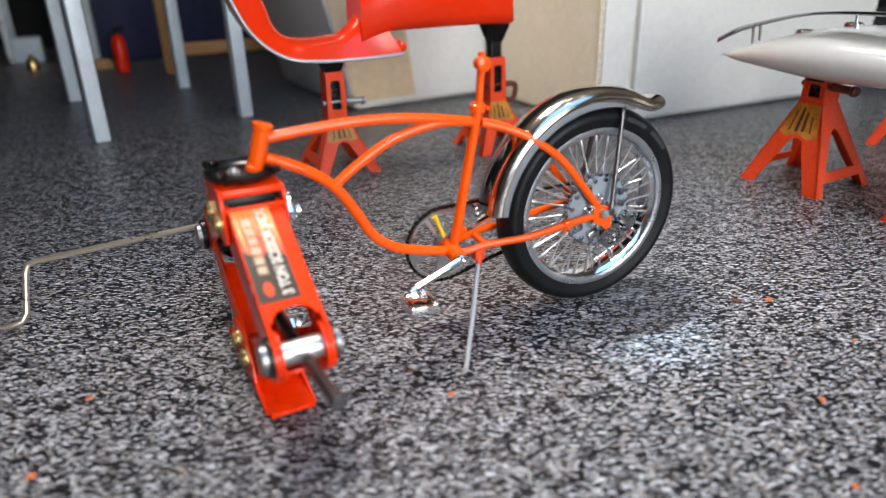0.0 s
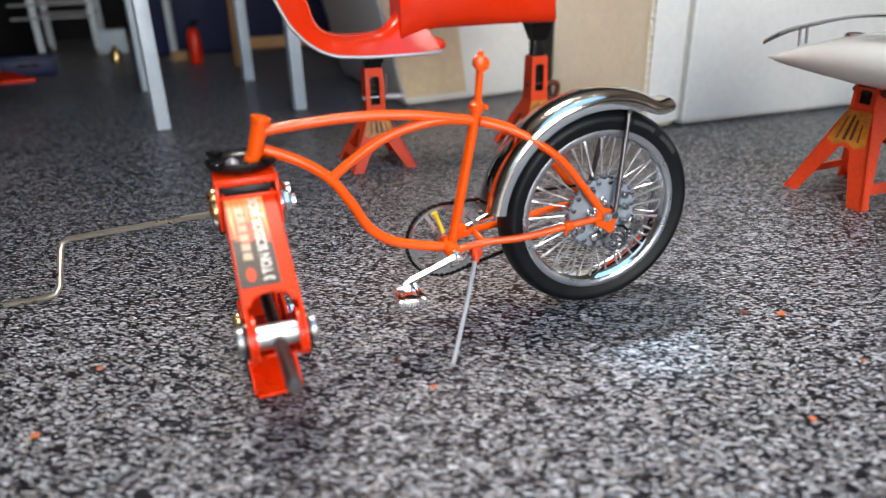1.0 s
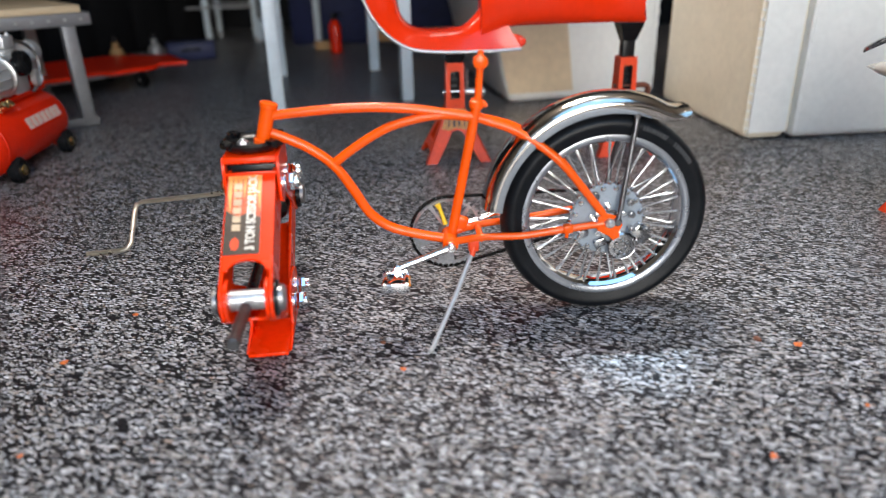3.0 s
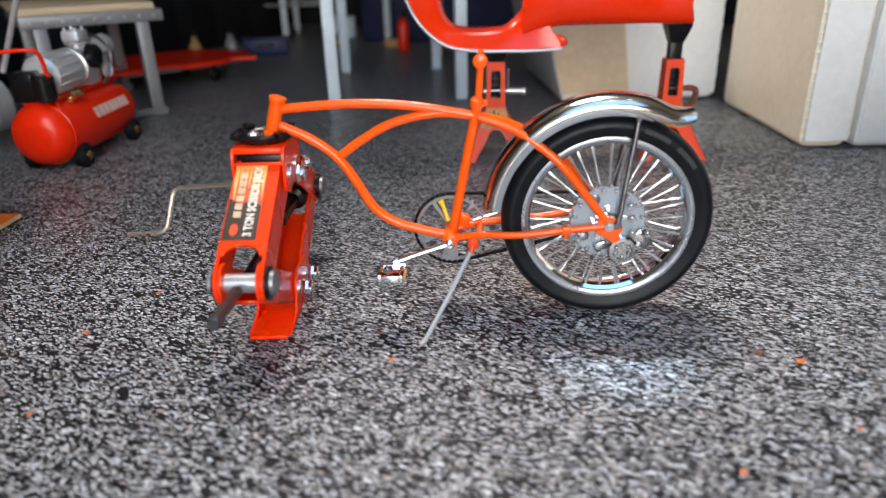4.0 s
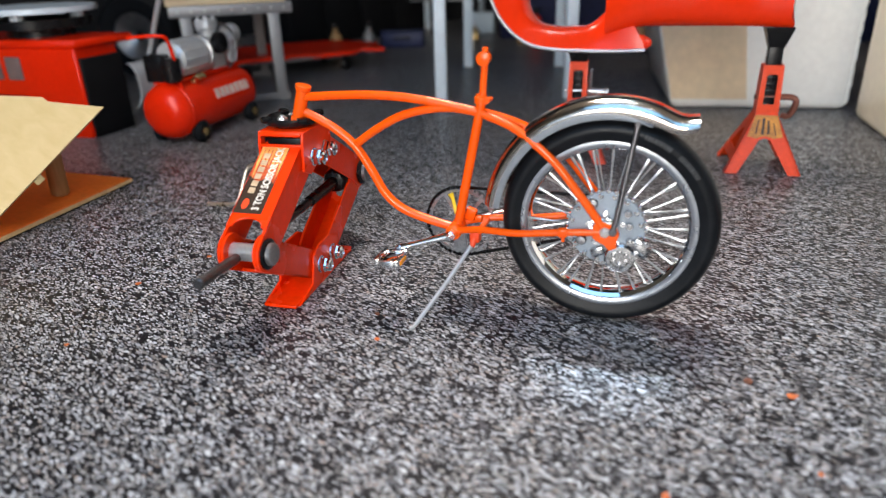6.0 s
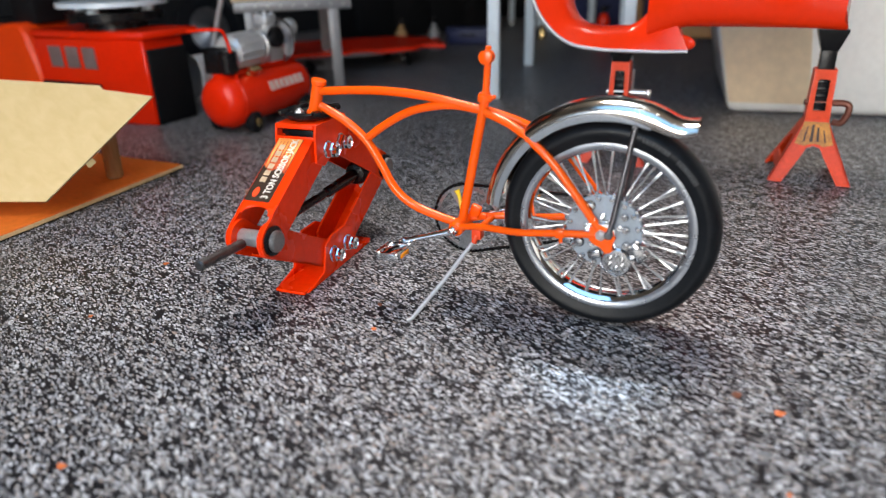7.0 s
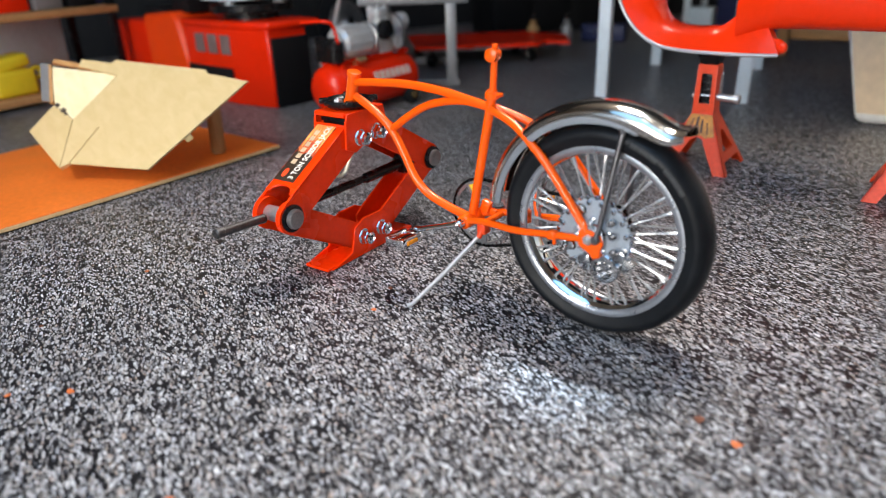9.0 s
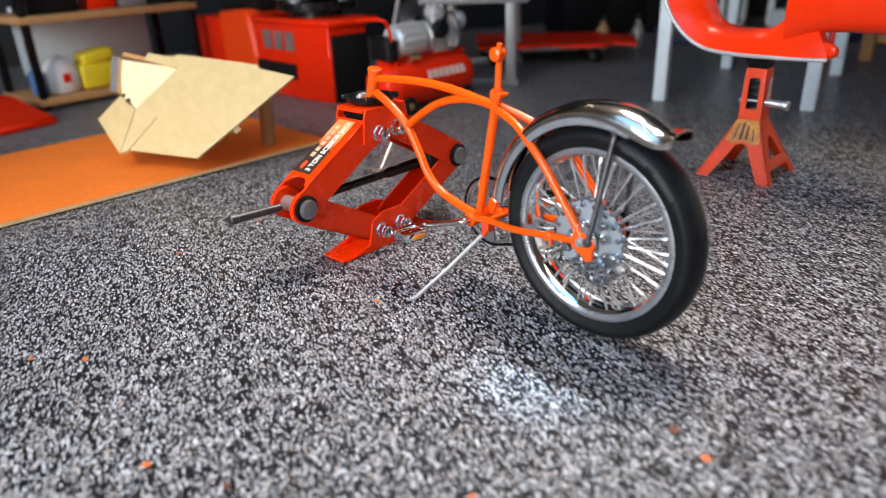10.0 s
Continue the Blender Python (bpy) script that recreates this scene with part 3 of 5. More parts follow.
            e = Vector((math.cos(a), 0, math.sin(a)))
            p0, p1 = Vector(c) + e * 5.6 + Vector((0, s * 5.5, 0)), Vector(c) + e * 29.2 + Vector((0, s * 2.0, 0))
            ob = new("spoke", spoke_mesh)
            ob.parent = rim
            ob.matrix_local = Matrix.Translation(p0 * 0.001) @ (p1 - p0).to_track_quat("Z", "Y").to_matrix().to_4x4() @ Matrix.Diagonal((1, 1, (p1 - p0).length / 26.2, 1))
    bm = B()
    for s in (-1, 1):
        rod(bm, (hx, s * 8, hz), (hx, s * 13.0, hz), 1.2)
        hexnut(bm, (hx, s * 10.7, hz), (hx, s * 12.4, hz), 2.0)
    part("axle", bm, STEEL, bike, "steel axle with nuts")
    # the fender, a rolled channel over the tyre with a flicked tail
    path = []
    for k in range(34):
        a = math.radians(174 - (174 - 68) * k / 33)
        path.append((Vector((hx + 43.4 * math.cos(a), 0, hz + 43.4 * math.sin(a))), Vector((math.cos(a), 0, math.sin(a)))))
    p, e = path[-1]
    for dx, dz, turn in ((2.8, -1.2, 71), (5.6, -2.0, 76), (8.2, -2.1, 83), (10.2, -1.7, 88), (11.8, -1.2, 90)):
        a = math.radians(turn)
        path.append((p + Vector((dx, 0, dz)), Vector((math.cos(a), 0, math.sin(a)))))
    loops = []
    for i, (p, e) in enumerate(path):
        tail = max(0.0, (i - 31) / 7)
        w, h, dn = 7.6 - 0.5 * tail ** 2, 4.2 - 1.5 * tail ** 1.5, 2.6 - 1.3 * tail
        half = ((0.91, -1.0, 0), (0.96, -0.5, 0), (0.99, 0, 0.02), (0.96, 0, 0.16), (0.975, 0, 0.24), (0.955, 0, 0.33), (0.88, 0, 0.55), (0.72, 0, 0.78), (0.46, 0, 0.94), (0.2, 0, 0.99))
        full = [(-u, d, v) for u, d, v in half] + [(0, 0, 1.0)] + [(u, d, v) for u, d, v in half[::-1]]
        loop = [p + Vector((0, u * w, 0)) + e * (d * dn + v * h) for u, d, v in full]
        loop += [p + Vector((0, u * (w - 0.7), 0)) + e * (d * dn + v * (h - 0.7)) for u, d, v in full[::-1]]
        loops.append(loop)
    bm = B()
    rings(bm, loops)
    fender = part("fender", bm, FENDER, bike, "polished chrome rear fender")
    for s in (-1, 1):
        bm = B()
        loops = []
        for i, (p, e) in enumerate(path[:33]):
            fade = 1 - max(0.0, (i - 24) / 9)
            y0, y1 = s * 6.95, s * 7.75
            loops.append([p + Vector((0, y, 0)) + e * d for y, d in ((y0, -2.9), (y1, -2.9), (y1 + s * 0.12, -2.7 + 1.0 * fade), (y1 - s * 0.1, -2.6 + 2.1 * fade), (y0, -2.6 + 2.1 * fade))])
        rings(bm, loops)
        part("fender_flange", bm, FLANGE, fender, "matt silver flange along the fender edge")
    for s in (-1, 1):
        bm = B()
        tube(bm, [(57.6, 6.6 * s, 79.4), (57.2, 7.4 * s, 76), (53.2, 10.8 * s, 45.5), (52.2, 11.6 * s, 41)], 1.0, 10)
        rod(bm, (57.6, 5.6 * s, 79.4), (57.6, 8.0 * s, 79.4), 1.1)
        rod(bm, (52.2, 10.4 * s, 40.6), (52.2, 12.6 * s, 40.6), 1.5)
        part("fender_stay", bm, DARK_STEEL, bike, "slim dark steel fender stay")


bike_wheel()


# ---- scissor jack under the head tube ----
jack = thing("scissor_jack", "glossy red scissor jack with flame sticker, lifting the bicycle frame", "jack", at(-63.7, 203.3, 115.8))


def arm_channel(name, a, b, w, h, wall, hole):
    """A channel arm from pivot a to pivot b (x, z), web outwards; w: half width; h: flange depth; hole: cut-out at the pivot end."""
    a, b = Vector((a[0], 0, a[1])), Vector((b[0], 0, b[1]))
    d = (b - a).normalized()
    n = Vector((-d.z, 0, d.x))
    if n.z * (1 if (a.z + b.z) > 67 else -1) < 0:
        n = -n
    L = (b - a).length
    bm = B()
    for s in (-1, 1):
        y0 = s * w - (wall if s > 0 else 0)
        pts = [(7.2 * math.cos(g), 7.2 * math.sin(g)) for g in (math.pi * (0.5 + k / 12) for k in range(13))]
        pts += [(9, -h * 0.46), (L - 4, -h * 0.46), (L + 2, -h * 0.4), (L + 4.5, 0), (L + 2, h * 0.45), (L - 4, h * 0.55)]
        slab(bm, pts, wall, lambda u, v, t: a + d * u + n * v + Vector((0, y0 + t, 0)), 0.25)
    top = [(hole, -w), (L - 3, -w), (L - 3, w), (hole, w)] + [(hole + 4.2 * math.sin(math.pi * k / 8), w * 0.72 * math.cos(math.pi * k / 8)) for k in range(9)]
    slab(bm, top, wall, lambda u, v, t: a + d * u + n * (h * 0.55 - t + 0.05) + Vector((0, v, 0)), 0.2)
    return part(name, bm, RED, jack), a, d, n


def build_jack():
    NP, FP = (-50.3, 33.6), (51.0, 34.0)
    arm1, a, d, n = arm_channel("front_upper_arm", NP, (-6.0, 60.0), 8.4, 13.5, 1.2, 6.5)
    arm_channel("front_lower_arm", NP, (-8.5, 10.5), 7.0, 12.5, 1.2, 8)
    arm_channel("rear_upper_arm", FP, (6.5, 59.5), 7.6, 13.0, 1.2, 8)
    arm_channel("rear_lower_arm", FP, (8.0, 10.5), 6.6, 12.5, 1.2, 8)
    # top bracket: an upside-down channel with pointed sides and a slot to the front
    bm = B()
    side = [(-13.0, 70.2), (-14.2, 66.0), (-15.2, 54.5), (-9.0, 51.8), (-2, 54.5), (3, 54.5), (11.5, 56.5), (13.8, 62.0), (12.2, 70.2)]
    for y0 in (-10.0, 8.8):
        slab(bm, side, 1.2, lambda u, v, w: (u, y0 + w, v), 0.25)
    box(bm, (-0.4, 0, 69.7), (25.6, 17.7, 1.2), 0.3)
    for z0, h in ((69.3, 1.6), (64.6, 1.4)):
        box(bm, (-13.6, 0, z0), (1.2, 17.7, h), 0.3)
    part("top_bracket", bm, RED, jack)
    bm = B()
    box(bm, (-10.0, 0, 62.5), (0.8, 17.4, 9), 0.2)
    part("bracket_inside", bm, BLACK, jack)
    # base: plate with upturned pointed sides
    bm = B()
    box(bm, (0, 0, 0.7), (64, 14.6, 1.4), 0.4)
    for y0 in (-8.4, 7.2):
        slab(bm, [(-30, 0.3), (-15.5, 4.0), (-12.5, 15.5), (-6, 18.6), (6, 18.6), (12.5, 15.5), (15.5, 4.0), (30, 0.3)], 1.2, lambda u, v, w: (u, y0 + w, v), 0.25)
    part("base_plate", bm, RED, jack, "red base plate with turned-up sides")
    # pins, nuts and caps
    bm = B()
    rod(bm, (NP[0], -9.8, NP[1]), (NP[0], 9.8, NP[1]), 3.4, seg=24)
    part("front_trunnion", bm, STEEL, jack, "plain steel trunnion")
    for s in (-1, 1):
        for px, pz in (NP, FP):
            bm = B()
            lathe(bm, (px, s * 7.6, pz), (0, s, 0), [(5.4, 0), (6.0, 0.3), (6.0, 1.6), (5.3, 2.0)], 24)
            cap = part("washer", bm, BLACK, jack, "black washer")
            bm = B()
            lathe(bm, (px, s * 9.0, pz), (0, s, 0), [(4.3, 0), (4.3, 2.0), (3.7, 2.5)], 24)
            part("pin_head", bm, SCREW, cap, "steel pin head")
        for bx, bz, y in ((-6.2, 58.4, 10.0), (4.9, 59.0, 10.0), (-7.6, 9.9, 8.4), (5.4, 10.2, 8.4)):
            bm = B()
            lathe(bm, (bx, s * y, bz), (0, s, 0), [(3.8, 0), (3.8, 0.7), (3.0, 0.8)], 20)
            if s > 0:
                lathe(bm, (bx, y + 0.7, bz), (0, 1, 0), [(3.2, 0), (3.0, 0.8), (1.8, 1.6), (0.6, 1.9)], 18)
                part("rivet", bm, BRASS, jack, "low brass-coloured rivet head")
                continue
            hexnut(bm, (bx, s * (y + 0.7), bz), (bx, s * (y + 4.2), bz), 3.5)
            lathe(bm, (bx, s * (y + 4.0), bz), (0, s, 0), [(2.9, 0), (2.9, 1.2), (2.0, 1.7), (1.7, 1.0)], 18)
            part("nut", bm, CHROME, jack, "chrome nut and washer")
    # lead screw
    bm = B()
    tube(bm, [(-82.3, 0, 36.2), (-58, 0, 34.6)], 1.9, 16)
    rod(bm, (-83.0, 0, 36.25), (-79.0, 0, 36.0), 2.15, seg=16)
    part("screw_end", bm, SCREW_DARK, jack, "bare steel screw end")
    bm = B()
    tube(bm, [(-50, 0, 33.8), (10, 0, 33.6), (48, 0, 34)], [1.9, 1.9, 1.9], 14)
    rod(bm, (6, 0, 33.6), (36, 0, 33.8), 2.5, 2.9)
    lathe(bm, (33, 0, 33.8), (1, 0, 0), [(2.6, 0), (5.0, 1.0), (5.8, 3.0), (5.8, 9.0), (5.0, 12.0), (3.0, 13.5)], 20)
    part("lead_screw", bm, BLACK, jack, "black lead screw")
    bm = B()
    rod(bm, (FP[0], -7, FP[1]), (FP[0], 7, FP[1]), 3.2)
    rod(bm, (FP[0], 0, FP[1]), (FP[0] + 9, 0, FP[1]), 2.4)
    part("rear_trunnion", bm, BLACK, jack)
    bm = B()
    lathe(bm, (60.5, 0, 34.6), (0, 1, 0), [(1.6, -0.9), (3.0, -0.9), (3.0, 0.9), (1.6, 0.9)], 18, True)
    part("screw_eye", bm, BRASS, jack, "brass screw eye")
    # saddle on top
    bm = B()
    lathe(bm, (-0.5, 0, 70.3), (0, 0, 1), [(5.5, 0), (9.2, 0.3), (11.2, 1.6), (11.6, 3.2), (10.6, 4.0), (9.8, 3.0), (8.0, 2.0), (2.0, 1.8)], 28)
    for k in range(4):
        g = math.radians(45 + 90 * k)
        box(bm, (-0.5 + 11.2 * math.cos(g), 11.2 * math.sin(g), 73.8), (4.4, 3.6, 2.4), 0.7, Matrix.Rotation(g, 4, "Z"))
    saddle = part("saddle", bm, BLACK, jack, "black ribbed saddle")
    bm = B()
    hexnut(bm, (-4, 3, 72), (-4, 3, 74), 2.2)
    part("saddle_bolt", bm, STEEL, saddle)
    # sticker on the front upper arm
    up = n * (13.5 * 0.55 + 0.12)

    def on_arm(u, v, w):
        return a + d * u + up + n * w + Vector((0, v, 0))

    L = 53.0
    bm = B()
    slab(bm, [(12.6, -4.0), (47.5, -4.0), (47.5, 7.9), (12.6, 7.9)], 0.12, on_arm)
    part("sticker", bm, STICKER_DARK, arm1, "dark sticker with flames and white lettering")
    bm = B()
    slab(bm, [(27.5, -3.9), (47.3, -3.9), (47.3, 7.8), (31.5, 7.8), (28.0, 3.6), (30.5, 0.0)], 0.1, lambda u, v, w: on_arm(u, v, w + 0.11))
    part("sticker_flame_field", bm, STICKER_FLAME, arm1)
    rnd = random.Random(4)
    for k in range(7):
        bm = B()
        v0 = -3.9 + 1.66 * k
        tip = 31 + rnd.uniform(-3, 5)
        slab(bm, [(47.3, v0), (47.3, v0 + 1.5), (tip + 9, v0 + 1.3), (tip, v0 + 0.6 + rnd.uniform(-0.4, 0.4)), (tip + 8, v0 + 0.2)], 0.1, lambda u, v, w: on_arm(u, v, w + 0.15))
        part("sticker_flame", bm, STICKER_YELLOW, arm1)
    bm = B()
    slab(bm, [(45.2, -3.9), (47.4, -3.9), (47.4, 7.8), (45.2, 7.8)], 0.1, lambda u, v, w: on_arm(u, v, w + 0.14))
    part("sticker_border", bm, STICKER_YELLOW, arm1)
    for k in range(6):
        bm = B()
        slab(bm, [(22.2 + 3.6 * k, 2.7), (24.9 + 3.6 * k, 2.7), (25.1 + 3.6 * k, 5.4), (22.4 + 3.6 * k, 5.4)], 0.1, lambda u, v, w: on_arm(u, v, w + 0.26))
        part("badge_bar", bm, STICKER_CREAM, arm1)
    bm = B()
    slab(bm, [(15.5 + 2.6 * math.cos(k * math.pi / 6) + 1.5, 4.2 + 1.4 * math.sin(k * math.pi / 6)) for k in range(12)], 0.1, lambda u, v, w: on_arm(u, v, w + 0.15))
    part("sticker_oval", bm, STAND_RED, arm1)
    text = bpy.data.curves.new("sticker_text", "FONT")
    text.body, text.size, text.extrude, text.offset, text.align_y = "3 TON SCISSOR JACK", 0.0042, 0.00004, 0.00012, "CENTER"
    tob = bpy.data.objects.new("sticker_text", text)
    scene.collection.objects.link(tob)
    bpy.context.view_layer.update()
    me = bpy.data.meshes.new_from_object(tob)
    scene.collection.objects.unlink(tob)
    bpy.data.objects.remove(tob)
    me.materials.clear()
    me.materials.append(STICKER_WHITE)
    ob = new("sticker_lettering", me)
    wide = max(v.co.x for v in me.vertices)
    ob.parent = arm1
    # letters run up the arm
    ob.matrix_local = Matrix.Translation(on_arm(14.0, -0.9, 0.30) * 0.001) @ Matrix((d, Vector((0, 1, 0)) * (1 if d.cross(Vector((0, 1, 0))).dot(n) > 0 else -1), n)).transposed().to_4x4() @ Matrix.Diagonal((0.0325 / wide, 1, 1, 1))


build_jack()
bm = B()
tube(bm, [(-88, 258.5, 34.8), (-162.5, 245.8, 24.6), (-165.0, 244.6, 23.4), (-165.6, 243.0, 20.6), (-165.0, 235.6, 6.6), (-166.2, 233.6, 4.2), (-169.5, 232.5, 3.0), (-186, 227.5, 1.4)], 1.2, 12)
solid("crank_handle", bm, HANDLE, "bent steel crank handle hooked to the scissor jack", "handle")


# ---- jack stands ----
def jack_stand(x, y, rz, post_top, head, turn=0, loop=True, zw=34.5, zt=64.5, lz=45.0, bar=LEVER):
    st = thing("jack_stand", "red jack stand with a black post and yellow label", "jack stand", at(x, y, rz), "jack stands")
    hw, hf, k0 = 6.6, 22.4, zw / 34.5

    def face(q, halves):
        m = Matrix.Rotation(radians(90 * q), 4, "Z")

        def put(u, v, w):
            k = hw + (zw - v) / zw * (hf - hw) - 0.0
            return m @ Vector((u, -k + w, v))

        bm = B()
        for s in (-1, 1):
            for outline in halves:
                slab(bm, [(s * u, v) for u, v in outline], 1.3, put)
        part("leg_panel", bm, STAND_RED, st)
        return put

    def corner(z):
        return hw + (zw - z) / zw * (hf - hw)

    arch = [[(0, zw), (corner(zw), zw), (corner(0), 0), (corner(0) - 7.5, 0), (6.2, 14.5 * k0), (3.6, 19.5 * k0), (0, 20.8 * k0)]]
    ladder = [[(0, zw), (corner(zw), zw), (corner(0), 0), (corner(0) - 5.5, 0), (corner(7) - 5.0, 7), (0, 7), (0, 12), (corner(12) - 6.2, 12), (3.0, 23.5 * k0), (0, 25 * k0)]]
    puts = [face(q, arch if (q + turn) % 2 == 0 else ladder) for q in range(4)]
    # hollow column with slotted faces
    for q in range(4):
        bm = B()
        m = Matrix.Rotation(radians(90 * q), 4, "Z")
        wide, slot = 6.0, (q + turn) % 2 == 0
        if slot:
            ring_out = [(-4.6, zt), (4.6, zt), (wide - 0.6, zt - 1.2), (hw - 0.2, zw - 0.5), (-hw + 0.2, zw - 0.5), (-wide + 0.6, zt - 1.2)]
            ring_in = [(-2.2, zt - 5.5), (2.2, zt - 5.5), (3.2, zt - 6.5), (3.3, zw + min(6, (zt - zw) * 0.2)), (-3.3, zw + min(6, (zt - zw) * 0.2)), (-3.2, zt - 6.5)]
            loops = []
            for o, w in ((ring_out, 0), (ring_in, 0), (ring_in, 1.2), (ring_out, 1.2)):
                loops.append([m @ Vector((u, -5.6 - (zt - v) / 30 * 0.7 + w, v)) for u, v in o])
            rings(bm, loops, True)
        else:
            slab(bm, [(-wide + 1, zt), (wide - 1, zt), (wide, zt - 2), (hw, zw - 0.5), (-hw, zw - 0.5), (-wide, zt - 2)], 1.2, lambda u, v, w: m @ Vector((u, -5.9 - (zt - v) / 30 * 0.7 + w, v)))
        part("column_plate", bm, STAND_RED, st)
    bm = B()
    box(bm, (0, 0, zw), (13.4, 13.4, 1.4), 0.4)
    part("collar", bm, STAND_RED, st)
    bm = B()
    box(bm, (0, 0, (post_top + 32) / 2), (8.4, 7.4, post_top - 32), 0.5)
    for k in range(6):
        box(bm, (0, -3.7, 36 + 4.2 * k), (6.4, 1.2, 2.0), 0.4)
    if head:
        bm2 = B()
        rings(bm2, [[(u * w * 1.15, v * w * 1.1, z) for u, v in ((-1, -1), (1, -1), (1, 1), (-1, 1))] for w, z in ((3.9, post_top - 12), (6.8, post_top - 1.4), (6.8, post_top))])
        join(bm, bm2)
    part("post", bm, BLACK, st, "black ratchet post")
    bm = B()
    a = -90 * turn
    m = Matrix.Rotation(radians(a), 3, "Z")
    rod(bm, m @ Vector((-7.6, -3.2, lz)), m @ Vector((9.5, -3.2, lz)), 1.1)
    rod(bm, m @ Vector((-8.4, -3.2, lz)), m @ Vector((-7.0, -3.2, lz)), 1.7)
    if not loop:
        rod(bm, m @ Vector((7, -3.2, lz)), m @ Vector((19, -3.2, lz - 0.6)), 2.3)
        rod(bm, m @ Vector((17.5, -3.2, lz - 0.6)), m @ Vector((20.5, -3.2, lz - 0.8)), 3.0)
        tube(bm, [m @ Vector((8.4 + 0.8 * math.sin(k * 1.6), -3.2 + 0.8 * math.cos(k * 1.6), lz + 2 + 0.5 * k)) for k in range(26)], 0.45, 6)
    else:
        tube(bm, [m @ Vector(p) for p in spline([(7, -3.2, lz), (13, -3.2, lz), (16.0, -3.6, lz - 2), (15.0, -4.2, lz - 8), (12.5, -4.2, lz - 11.5), (8.5, -3.4, lz - 11)], 4)], 2.0, 8)
    part("release_lever", bm, bar, st, "bent steel release lever")
    bm = B()
    put = puts[3 if turn else 0]
    slab(bm, [(u, v * k0) for u, v in ((-6.5, 34.0), (6.5, 34.0), (10.4, 21.8), (5.2, 20.6), (2.6, 21.6), (0, 22.0), (-2.6, 21.6), (-5.2, 20.6), (-10.4, 21.8))], 0.25, lambda u, v, w: put(u, v, -0.3 + w))
    label = part("label", bm, STAND_LABEL, st, "amber warning label with dark print")
    for u0, u1, v1, v0 in ((-2.3, -0.7, 32.5, 23.0), (0.9, 2.3, 31.0, 23.4), (-5.4, -4.6, 31.5, 23.0), (4.8, 5.6, 29.5, 23.0)):
        bm = B()
        slab(bm, [(u0 * 0.85, v1 * k0), (u1 * 0.85, v1 * k0), (u1 * 1.15, v0 * k0), (u0 * 1.15, v0 * k0)], 0.15, lambda u, v, w: put(u, v, -0.45 + w))
        part("print_bar", bm, STRIPE, label)
    return st


jack_stand(-64.5, 444, 25, 74.5, True, 0, False, bar=STEEL)
jack_stand(45, 489.5, 25, 87.0, True)
jack_stand(226, 388, 28, 67.0, True, 1, False, 47.0, 63.0, 57.0).matrix_world = at(226, 388, 28) @ Matrix.Diagonal((1.14, 1.14, 1.03, 1))
jack_stand(262, 311, 27, 67.0, True, 1, False, 47.0, 63.0, 57.0)
jack_stand(342, 457, 27, 67.0, True, 1, False, 47.0, 63.0, 57.0)


